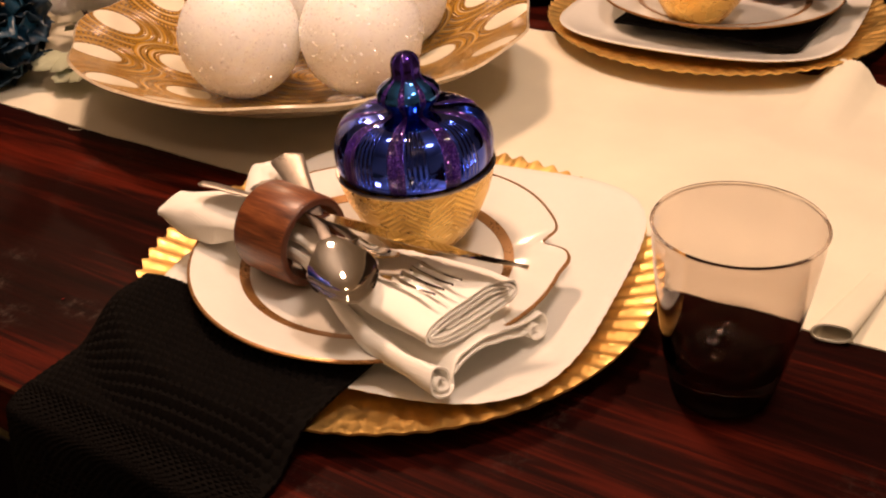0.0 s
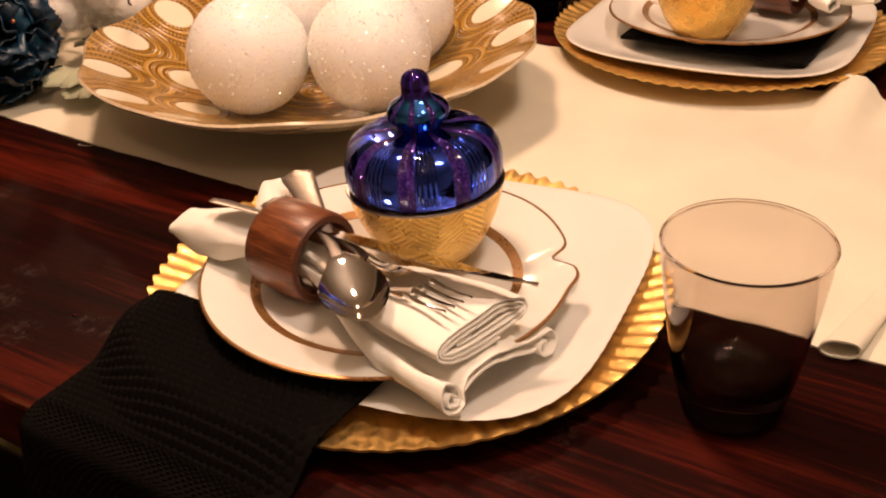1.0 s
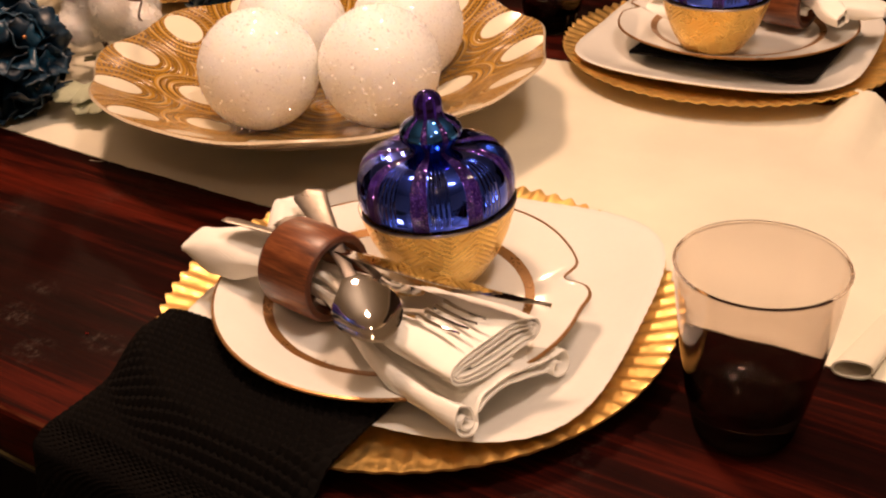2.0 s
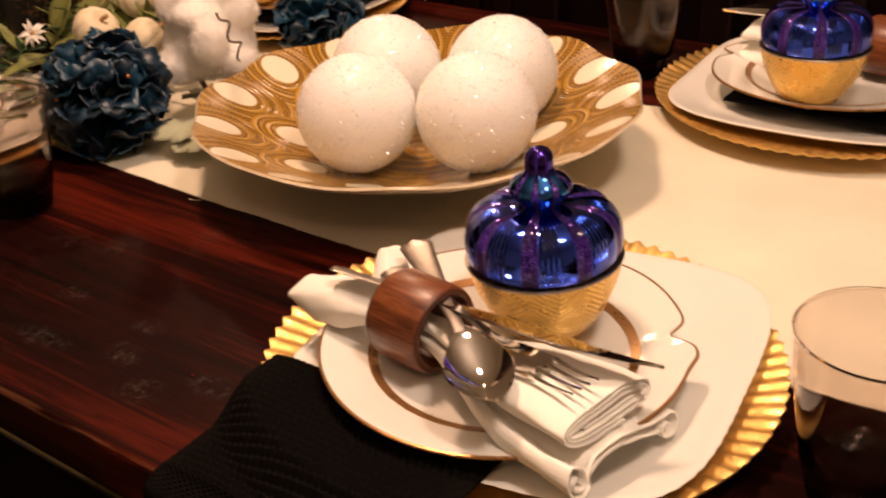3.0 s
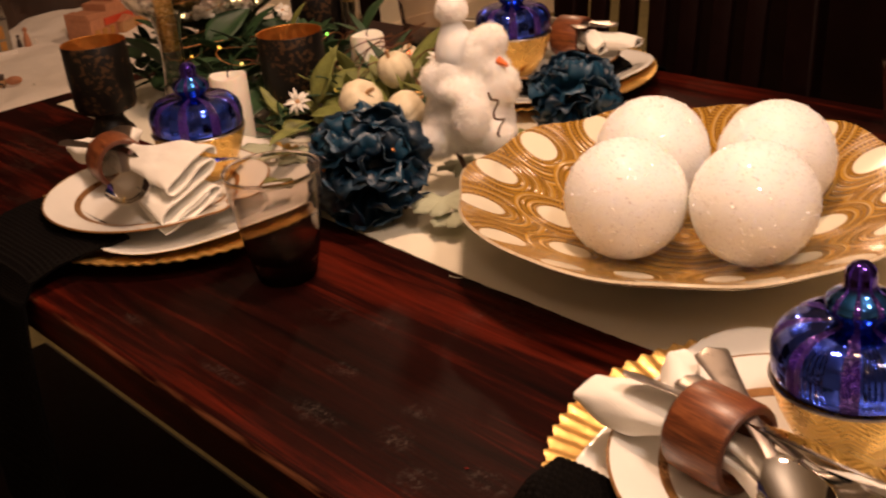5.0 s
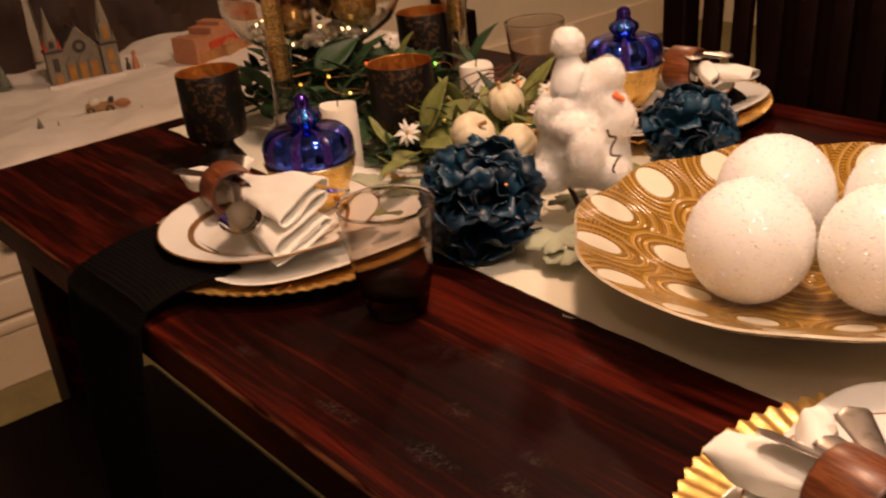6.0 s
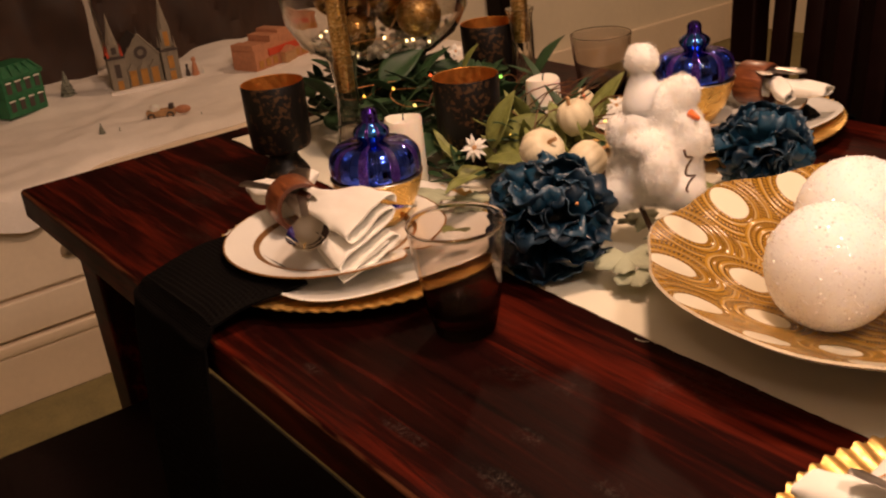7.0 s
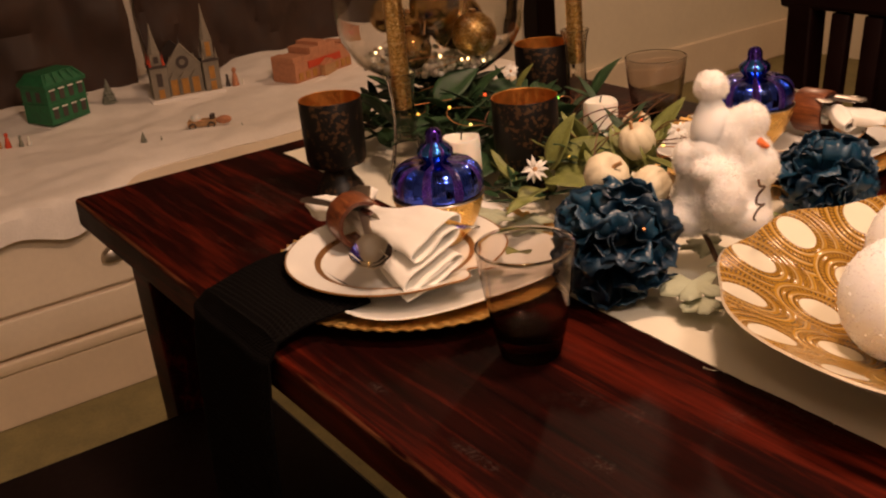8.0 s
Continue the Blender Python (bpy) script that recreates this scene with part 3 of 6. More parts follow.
def small_plate():
    """A round plate whose rim has one step, with a gilt band and a gilt edge."""
    t = thing("dessert_plate", "white china dessert plate with a gold band and gilt edge", "plate", "gold-banded dessert plates")

    def edge(a):
        d = (a - radians(32) + math.pi) % (2 * math.pi) - math.pi
        dip = -0.012 * math.exp(-(d / 0.10) ** 2) if d > 0 else -0.012 * math.exp(-(d / 0.045) ** 2)
        return dip + 0.004 * math.exp(-((d + 0.16) / 0.10) ** 2) + 0.004 * math.exp(-((d - 0.7) / 0.4) ** 2)

    def shape(a, r, z, i):
        k = max(0.0, (r - 0.088) / 0.025)
        return r + edge(a) * k, z
    top = [(0.001, 0.0035), (0.05, 0.0035), (0.068, 0.004), (0.0775, 0.0066), (0.0835, 0.0088), (0.095, 0.0118), (0.105, 0.0142), (0.111, 0.0158), (0.1128, 0.0160)]
    low = [(0.1130, 0.0150), (0.105, 0.0120), (0.0835, 0.0055), (0.068, 0.0), (0.001, 0.0)]
    part("dish", lathe((top + low)[::-1], 220, shape), WHITE_CHINA, t)
    lift = 0.0005
    part("gilt_band", lathe([(0.0775, 0.0066 + lift), (0.0835, 0.0088 + lift), (0.0835, 0.0087), (0.0775, 0.0065)], 160, shape, closed=True), GILT, t, "dull gold band")
    part("gilt_edge", lathe([(0.1118, 0.0160 + lift), (0.1133, 0.0162), (0.1136, 0.0152), (0.1120, 0.0150)], 220, shape, closed=True), GILT, t, "thin gold rim line")
    return t


def jar():
    t = thing("lidded_jar", "gold footless jar with a cobalt blue mirrored lid", "jar", "lidded blue and gold jars")
    out = [(0.002, 0.0), (0.019, 0.0), (0.0225, 0.002), (0.030, 0.0105), (0.0375, 0.0225), (0.0435, 0.0365), (0.0468, 0.0475), (0.0482, 0.0542), (0.0486, 0.0552)]
    part("bowl", lathe(out + [(0.0470, 0.0552), (0.0455, 0.0475), (0.036, 0.0235), (0.02, 0.004), (0.002, 0.003)], 96), CHEVRON, t, "gold bowl with pressed chevrons")
    part("rim_ring", lathe([(0.0470, 0.0544), (0.0486, 0.0544), (0.0489, 0.0552), (0.0484, 0.0560), (0.0470, 0.0560)], 96, closed=True), STEEL_DULL, t, "pale metal rim")

    def lobe(a, r, z, i):
        """Nine round lobes with the stripes in the hollows between them."""
        f = abs(math.sin(a * 4.5))
        k = max(0.0, min(1.0, (0.0900 - z) / 0.006)) * max(0.0, min(1.0, (z - 0.056) / 0.006))
        k2 = max(0.0, min(1.0, (z - 0.0918) / 0.003)) * max(0.0, min(1.0, (0.1095 - z) / 0.004))
        dent = (1 - f) ** 2.2
        return r * (1 - 0.040 * dent * k - 0.045 * k2 * (1 - f)), z - 0.0016 * k * dent * max(0, 1 - abs(r - 0.032) / 0.02)
    lid = [(0.0455, 0.0561), (0.0468, 0.0578), (0.0479, 0.0610), (0.0484, 0.0670), (0.0480, 0.0730), (0.0465, 0.0785), (0.0436, 0.0832), (0.0392, 0.0866), (0.0332, 0.0887), (0.0265, 0.0895), (0.0200, 0.0896), (0.0155, 0.0899), (0.0134, 0.0908),
           (0.0138, 0.0924), (0.0162, 0.0950), (0.0186, 0.0980), (0.0192, 0.1006), (0.0184, 0.1038), (0.0156, 0.1066), (0.0120, 0.1087), (0.0096, 0.1106), (0.0087, 0.1132), (0.0088, 0.1164), (0.0087, 0.1196), (0.0077, 0.1225), (0.0053, 0.1249), (0.0022, 0.1260), (0.0003, 0.1262)]
    top = part("lid", lathe(lid, 180, lobe), LID, t, "cobalt blue lid with purple glitter stripes")
    rnd, bm = random.Random(5), bmesh.new()
    for k in range(1300):
        i = rnd.choice((2, 3, 4, 5, 6, 7, 8, 8, 9, 14, 15, 16, 17, 18))
        f, a = rnd.random(), (rnd.randrange(9) + rnd.uniform(-0.17, 0.17)) * 2 * math.pi / 9
        r, z = (lid[i][j] + (lid[i + 1][j] - lid[i][j]) * f for j in (0, 1))
        r, z = lobe(a, r, z, i)
        slope = math.atan2(lid[i][0] - lid[i + 1][0], lid[i + 1][1] - lid[i][1])
        d = Vector((math.cos(a) * math.cos(slope), math.sin(a) * math.cos(slope), math.sin(slope)))
        n = (d + 0.30 * Vector((rnd.gauss(0, 1), rnd.gauss(0, 1), rnd.gauss(0, 1)))).normalized()
        u = n.cross(Vector((0.3, 0.5, 0.8))).normalized()
        w, q = n.cross(u), rnd.uniform(0.00022, 0.00048)
        p = Vector((r * math.cos(a), r * math.sin(a), z)) + d * 0.0002
        bm.faces.new([bm.verts.new(p + q * (u * math.cos(g) + w * math.sin(g))) for g in (0, 1.57, 3.14, 4.71)])
    tagged(part("glitter", bm, VIOLET_FLAKE, top, "violet glitter flakes", smooth=False), "", "", "", "stuff")
    return t


def tumbler():
    """A tapered glass with a thick bottom that is rounded inside."""
    t = thing("tumbler", "smoked glass tumbler, empty, on the table", "glass", "smoked tumblers")
    wall = [(0.0006, 0.0012), (0.018, 0.0010), (0.0215, 0.0), (0.0245, 0.0003), (0.0264, 0.0020), (0.0276, 0.0060), (0.0298, 0.0150), (0.0325, 0.026), (0.0362, 0.048), (0.0398, 0.072), (0.0420, 0.091), (0.0428, 0.1005), (0.0432, 0.1036), (0.0437, 0.1048), (0.0429, 0.1060),
            (0.0419, 0.1049), (0.0421, 0.1036), (0.0420, 0.1005), (0.0413, 0.091), (0.0391, 0.072), (0.0355, 0.048), (0.0328, 0.0360), (0.0300, 0.0285), (0.0255, 0.0232), (0.0190, 0.0202), (0.0100, 0.0186), (0.0006, 0.0182)]
    part("glass_wall", lathe(wall, 128), SMOKE, t)
    return t


def napkin_ring():
    t = thing("napkin_ring", "turned reddish wood napkin ring round a rolled napkin", "napkin ring", "wooden napkin rings")

    def turned(prof):
        bm = lathe(prof, 72, closed=True)
        bmesh.ops.transform(bm, matrix=pose(0, 0, 0, 0, 90, 0), verts=bm.verts[:])
        return bm
    part("band", turned([(0.0225, -0.0193), (0.0268, -0.0193), (0.0277, -0.0175), (0.0281, 0.0), (0.0277, 0.0175), (0.0268, 0.0193), (0.0225, 0.0193), (0.0220, 0.0)]), ROSEWOOD, t)
    for s in (-1, 1):
        part("rim", turned([(0.0223, 0.0194 * s), (0.0267, 0.0194 * s), (0.0264, 0.0202 * s), (0.0254, 0.0206 * s), (0.0234, 0.0206 * s), (0.0225, 0.0202 * s)]), ROSEWOOD_END, t, "darker end-grain rim")
    return t


def coil(y, z, half, thick, turns, tilt, start=0.0, power=0.62):
    """A flat coil of cloth seen from its end: points (0, y, z) from its inside to its outside."""
    out, n = [], int(turns * 44)
    for i in range(n + 1):
        f = i / n
        a = start + 2 * math.pi * turns * f
        g = (turns * f + 1.0) / (turns + 1.0)
        c, s = math.cos(a), math.sin(a)
        u = (half - thick * (1 - g)) * math.copysign(abs(c) ** power, c)
        v = thick * g * math.copysign(abs(s) ** 0.8, s)
        out.append(Vector((0, y + u * math.cos(tilt) - v * math.sin(tilt), z + u * math.sin(tilt) + v * math.cos(tilt))))
    return out


def napkin(seed, layers, end):
    """White linen drawn through a ring: crumpled lobes behind, wide folds in front. The ring's middle is the origin, the folds spread along +x."""
    t = thing("napkin", "white linen napkin, folded and drawn through a wooden ring", "napkin", "white linen napkins")

    def sweep(line, stations, wrinkle):
        knots = smooth_line([(s[0], s[1], s[2]) for s in stations], 30)
        moves = smooth_line([(s[3], s[4], s[5]) for s in stations], 30)
        rows = []
        for k, (q, d) in enumerate(zip(knots, moves)):
            row = []
            for p in line:
                w = wrinkle * noise.noise(Vector((q.x * 30 + seed, p.y * 55, p.z * 80))) + 0.4 * wrinkle * noise.noise(Vector((q.x * 75, p.y * 140 + seed, p.z * 150))) + 0.0016 * noise.noise(Vector((q.x * 22 + 3 * seed, p.y * 26, p.z * 20)))
                row.append((q.x + d.z * p.z + 0.25 * w, p.y * q.y + d.x + 0.5 * w, p.z * q.z + d.y + w))
            rows.append(row)
        bm = bmesh.new()
        grid(bm, rows)
        return thicken(bm, 0.0011)
    for line, push in layers:
        e, far = end + push, end / 0.137
        part("fold", sweep(line, [(-0.022, 0.22, 0.42, 0, 0.003, 0), (0.0, 0.22, 0.42, 0, 0.003, 0), (0.022, 0.27, 0.46, 0, 0.0025, 0), (0.022 + 0.023 * far, 0.45, 0.58, 0, 0.0015, 0), (0.022 + 0.048 * far, 0.70, 0.76, 0, 0.0005, -0.1), (0.022 + 0.073 * far, 0.88, 0.90, 0, 0, -0.2), (e - 0.016 * far, 0.98, 0.98, 0, 0, -0.3), (e, 1.0, 1.0, 0, 0, -0.35)], 0.0021), LINEN, t, "wide soft fold")
    tails = (([(-0.018, 0.5, 0.6, 0, 0, 0), (-0.032, 0.75, 0.85, -0.002, 0.000, 0), (-0.050, 1.05, 1.0, -0.004, -0.002, 0), (-0.070, 1.0, 0.9, -0.008, -0.003, 0), (-0.090, 0.80, 0.55, -0.013, -0.003, 0)], coil(0, 0, 0.018, 0.0115, 1.6, 0.15)),
             ([(-0.018, 0.4, 0.6, 0.002, 0.002, 0), (-0.030, 0.7, 0.9, 0.009, 0.004, 0), (-0.044, 1.0, 1.1, 0.022, 0.004, 0), (-0.058, 1.0, 0.9, 0.034, 0.003, 0), (-0.070, 0.75, 0.6, 0.044, 0.002, 0)], coil(0, 0, 0.015, 0.0110, 1.5, -0.3, 1.0)))
    for stations, line in tails:
        part("tail", sweep(line, stations, 0.0042), LINEN, t, "crumpled tail")
    return t


def handle(bm, length, w0, w1, z0=0.0, bend=0.0, thick=0.0022):
    """A flat cutlery handle along -x from the origin, wider at its end, with a rounded tip."""
    n, rows = 26, []
    for i in range(n):
        f = i / (n - 1)
        w = (w0 + (w1 - w0) * f ** 1.6) * (math.sqrt(max(0.0, 1 - ((f - 0.93) / 0.07) ** 2)) if f > 0.93 else 1.0)
        w = max(w, 0.0004)
        thin = thick * min(1.0, 0.25 + f * 6)
        x, z = -0.013 - length * f, z0 - 0.0008 + bend * math.sin(math.pi * f)
        rows.append([(x, w * math.cos(a), z + thin * 0.5 * math.sin(a)) for a in (2 * math.pi * k / 14 for k in range(14))])
    vs = grid(bm, rows, close_u=True, flip=True)
    bm.faces.new(vs[0])
    bm.faces.new(vs[-1][::-1])
    return bm


def spoon():
    t = thing("teaspoon", "polished stainless steel spoon tucked in the napkin ring", "spoon", "spoons")
    part("handle", handle(bmesh.new(), 0.106, 0.0036, 0.0115, 0.001, 0.0012, 0.0018), STEEL_DULL, t)
    rows = []
    for i in range(23):
        f = i / 22
        x = -0.014 + 0.062 * f
        w = 0.0044 + 0.0138 * math.sin(math.pi * min(1, f * 0.96 + 0.02)) ** 1.1 * (0.85 + 0.3 * f)
        w *= math.sqrt(max(0.0, 1 - ((f - 0.85) / 0.15) ** 2)) if f > 0.85 else 1
        w = max(w, 0.0003)
        depth = 0.0095 * math.sin(math.pi * f ** 1.15) ** 1.3
        row = []
        for j in range(17):
            u = -1 + 2 * j / 16
            row.append((x, w * u, 0.001 - depth * (1 - u * u)))
        rows.append(row)
    bm = bmesh.new()
    grid(bm, rows, flip=True)
    thicken(bm, 0.0011)
    part("spoon_bowl", bm, STEEL, t)
    return t


def fork():
    t = thing("fork", "polished stainless steel fork tucked in the napkin ring", "fork", "forks")
    part("handle", handle(bmesh.new(), 0.096, 0.0030, 0.0100, 0.001, 0.004), STEEL_DULL, t)
    rows = []
    for i in range(14):
        f = i / 13
        w = 0.003 + 0.0095 * (1 / (1 + math.exp(-(f - 0.35) * 11)))
        z = 0.001 - 0.004 * math.sin(math.pi * min(1, f * 0.9))
        rows.append([(-0.014 + 0.046 * f, w * (-1 + 2 * j / 10), z - 0.0016 * (1 - (-1 + 2 * j / 10) ** 2)) for j in range(11)])
    bm = bmesh.new()
    grid(bm, rows, flip=True)
    thicken(bm, 0.0013)
    part("fork_head", bm, STEEL, t)
    for j in range(4):
        y = (-1.5 + j) * 0.0066
        pts = [Vector((0.031 + 0.032 * f, y * (1 - 0.06 * f), 0.0 - 0.0005 + 0.0045 * f * f)) for f in (k / 9 for k in range(10))]
        part("tine", tube(pts, lambda s: 0.0017 * (1 - 0.55 * s), 8), STEEL, t)
    return t


def knife():
    t = thing("table_knife", "polished stainless steel table knife tucked in the napkin ring", "knife", "knives")
    part("handle", handle(bmesh.new(), 0.082, 0.0055, 0.0095, 0.0, 0.0, 0.0024), STEEL_DULL, t)
    rows, n = [], 30
    for i in range(n):
        f = i / (n - 1)
        x = 0.139 * f - 0.014
        top = 0.0055 + 0.0006 * math.sin(math.pi * f)
        low = -0.0070 - 0.0150 * math.sin(math.pi * min(1, f * 0.95)) ** 0.9 + 0.0120 * f ** 3
        if f > 0.9:
            low = low + (top - 0.0006 - low) * ((f - 0.9) / 0.1) ** 1.5
        th = 0.0011
        mid = top - 0.42 * (top - low)
        rows.append([(x, top, th * 0.5), (x, top, -th), (x, low, -0.0002), (x, low, 0.0002), (x, mid, th * 1.5)])
    bm = bmesh.new()
    vs = grid(bm, rows, close_u=True)
    bm.faces.new(vs[0][::-1])
    bm.faces.new(vs[-1])
    part("blade", bm, STEEL, t, smooth=False)
    return t


def knit_cloth(seed, reach=0.1026, spread=0.030, deep=0.0050, across=33):
    """A folded black knit cloth that runs from under a plate, over the charger's rim and the table's edge. The edge is at y = 0, its top at z = 0."""
    t = thing("black_knit_cloth", "black knitted cloth napkin hanging over the table edge", "cloth", "black knit cloths")
    w, size, m = 0.088, 0.176 / across, across * 4 + 1
    flat = 4 * round(reach / size)

    def lift(x, y):
        d = math.hypot(x - 0.032, y - 0.20)
        f = max(0.0, min(1.0, (0.168 + spread - d) / spread))
        return 0.0042 + 0.0186 * f * f * (3 - 2 * f)
    rows = []
    over = smooth_line([(0, 0.006, 0), (0, -0.004, -0.003), (0, -0.0075, -0.012), (0, -0.013, -0.06), (0, -0.017, -0.15), (0, -0.019, -0.285)], 4 * round(0.29 / size) + 1)[1:]
    for i in range(flat + len(over)):
        row = []
        for j in range(m):
            u = -1 + 2 * j / (m - 1)
            stitch = deep * abs(math.sin((j + (i // 4 % 2) * 2) * math.pi / 4)) * abs(math.sin(i * math.pi / 4)) * (1 - u ** 10)
            wob = 0.0016 * noise.noise(Vector((u * 2.2, i * 0.02, seed)))
            x = u * w
            if i < flat:
                y = reach + (0.006 - reach) * i / (flat - 1)
                p = Vector((x, y, lift(x, y) + stitch + wob))
            else:
                q = over[i - flat]
                f = (i - flat) / len(over)
                z0 = lift(x, 0.006)
                down = min(1.0, f * 6)
                sway = 0.004 * math.sin(u * 3.4 + seed) * f
                p = Vector((x * (1 + 0.05 * f), q.y - (stitch + wob) * down + sway - 0.25 * max(0, z0 - 0.0042) * (1 - f), q.z + z0 * (1 - down) + 0.0042 * down * (1 - f) + (stitch + wob) * (1 - down)))
            row.append(p)
        rows.append(row)
    bm = shell(rows, 0.003)
    part("knit", bm, BLACK_KNIT, t)
    return t


CHARGER, SQUARE, SMALL, JAR, TUMBLER, RING, SPOON, FORK, KNIFE = charger(), square_plate(), small_plate(), jar(), tumbler(), napkin_ring(), spoon(), fork(), knife()
# two flat coils one on the other, the lower one of the near napkin rolled at both its ends
ROLLED = smooth_line([(0, -0.0385, -0.0195), (0, -0.0415, -0.0165), (0, -0.0455, -0.0180), (0, -0.0455, -0.0225), (0, -0.0405, -0.0245), (0, -0.0360, -0.0215), (0, -0.0365, -0.0150), (0, -0.0440, -0.0105), (0, -0.0490, -0.0155), (0, -0.0485, -0.0240), (0, -0.0420, -0.0280), (0, -0.0345, -0.0250), (0, -0.0315, -0.0190),
                      (0, -0.0220, -0.0140), (0, 0.0, -0.0165), (0, 0.020, -0.0210), (0, 0.034, -0.0235), (0, 0.0435, -0.0255), (0, 0.0460, -0.0310), (0, 0.0420, -0.0355), (0, 0.0360, -0.0345), (0, 0.0340, -0.0300), (0, 0.0370, -0.0275), (0, 0.0405, -0.0300)], 130)
UNDER = smooth_line([(0, -0.030, -0.0205), (0, -0.018, -0.0185), (0, 0.0, -0.0215), (0, 0.018, -0.0265), (0, 0.032, -0.0290)], 40)
PRESSED = [(coil(-0.001, -0.002, 0.0395, 0.0092, 2.7, -0.09, 0.4), 0.0), (coil(0.004, -0.0025, 0.028, 0.0028, 1.1, -0.09, 2.0), -0.001), (ROLLED, 0.003), (UNDER, 0.002)]
# a ribbon of cloth folded to and fro, loose at its turns
MEANDER = smooth_line([(0, -0.050, -0.0275), (0, -0.020, -0.0300), (0, 0.020, -0.0285), (0, 0.040, -0.0235), (0, 0.034, -0.0150), (0, 0.000, -0.0165), (0, -0.034, -0.0205), (0, -0.044, -0.0120), (0, -0.026, -0.0035), (0, 0.012, -0.0020),
                       (0, 0.046, 0.0020), (0, 0.055, 0.0120), (0, 0.036, 0.0150), (0, 0.004, 0.0070), (0, -0.014, 0.0080), (0, -0.012, 0.0175), (0, 0.018, 0.0230), (0, 0.048, 0.0280), (0, 0.064, 0.0240), (0, 0.060, 0.0155)], 150)
LINING = smooth_line([(0, -0.030, -0.0235), (0, -0.005, -0.0225), (0, 0.022, -0.0215), (0, 0.026, -0.0190), (0, 0.010, -0.0190), (0, -0.020, -0.0225)], 50)
# the same folds tipped up on their edge
TIP = math.radians(20)
LOOPED = [([Vector((0, 0.78 * p.y * math.cos(TIP) - 0.74 * p.z * math.sin(TIP) + 0.016, 0.70 * p.y * math.sin(TIP) + 0.74 * p.z * math.cos(TIP) + 0.001)) for p in line], push) for line, push in ((MEANDER, 0.004), (LINING, 0.002))]
NAPKIN, NAPKIN_WAVY, KNIT, KNIT_LOOSE, KNIT_FAR = napkin(1, PRESSED, 0.137), napkin(5, LOOPED, 0.145), knit_cloth(2), knit_cloth(7, 0.1026, 0.085), knit_cloth(5, 0.225, 0.030, 0.0012, 20)


def put(ob, m, first=set()):
    """The thing itself the first time, and copies of it after that."""
    if ob.name in first:
        return copy_thing(ob, m)
    first.add(ob.name)
    ob.matrix_basis = m
    return ob


def bundle(m, napkin_thing, spoon_at, fork_at, knife_at):
    put(RING, m)
    put(napkin_thing, m)
    put(SPOON, m @ spoon_at)
    put(FORK, m @ fork_at)
    put(KNIFE, m @ knife_at)


Z = TOP
# the near setting
put(CHARGER, pose(1.298, 0.198, Z))
put(SQUARE, pose(1.304, 0.205, Z + 0.0068, 0, 0, 8))
put(SMALL, pose(1.300, 0.176, Z + 0.0250, 0.5, 0.8, 0))
put(KNIT, pose(1.264, 0.0, Z))
put(JAR, pose(1.3105, 0.2125, Z + 0.0292, 0.5, -2.5, 12))
put(TUMBLER, pose(1.513, 0.195, Z + 0.0005))
LAID = (pose(0.059, -0.0230, 0.0175, 6, 3, -32), pose(0.0665, -0.0020, 0.0128, 0, 1, -9), pose(0.028, 0.0060, 0.0175, -24, 0.5, 8))
LAID_FAR = (pose(0.072, -0.030, 0.0165, 0, 2, -26), pose(0.046, -0.002, 0.0115, -6, 4, 4), pose(0.040, 0.008, 0.0195, -15, 0.5, 10))
bundle(pose(1.2635, 0.142, 0.8185, 0, 0, -6), NAPKIN, *LAID)
# the setting farther along the near side
put(CHARGER, pose(0.571, 0.203, Z, 0, 0, 3))
put(SQUARE, pose(0.574, 0.21, Z + 0.0068, 0, 0, -4))
put(SMALL, pose(0.572, 0.172, Z + 0.0250, 0.5, 0.8, -20))
put(KNIT_LOOSE, pose(0.548, 0.0, Z))
put(JAR, pose(0.571, 0.233, Z + 0.0292, 0, 0, -7))
put(TUMBLER, pose(0.788, 0.176, Z + 0.0005))
bundle(pose(0.515, 0.162, 0.8185, 0, 0, -9), NAPKIN_WAVY, pose(0.082, -0.017, 0.006, 0, 6, -18) @ Matrix.Diagonal((1.15, 1.15, 1.15, 1)), pose(0.040, 0.004, 0.000, -6, 4, -6), pose(0.024, 0.012, 0.0150, 0, 2, 33))
# the two settings across the table
put(KNIT_FAR, pose(1.33, TABLE_Y1, Z + 0.001, 0, 0, 180))
put(KNIT_FAR, pose(0.61, TABLE_Y1, Z + 0.001, 0, 0, 180))
put(CHARGER, pose(1.314, 0.732, Z + 0.003, 0, 0, 7))
put(SQUARE, pose(1.314, 0.732, Z + 0.0098, 0, 0, 4))
put(SMALL, pose(1.318, 0.735, Z + 0.0270, 0, 0, 150))
put(JAR, pose(1.318, 0.665, Z + 0.0312, 0, 0, 12))
put(TUMBLER, pose(1.108, 0.745, Z + 0.0005))
bundle(pose(1.36, 0.76, 0.8225, 0, 0, 171), NAPKIN, *LAID_FAR)
put(CHARGER, pose(0.59, 0.73, Z + 0.003, 0, 0, 9))
put(SQUARE, pose(0.59, 0.73, Z + 0.0098, 0, 0, -3))
put(SMALL, pose(0.592, 0.735, Z + 0.0270, 0, 0, 170))
put(JAR, pose(0.606, 0.682, Z + 0.0312, 0, 0, 33))
put(TUMBLER, pose(0.386, 0.735, Z + 0.0005))
bundle(pose(0.632, 0.768, 0.8225, 0, 0, 187), NAPKIN, *LAID_FAR)

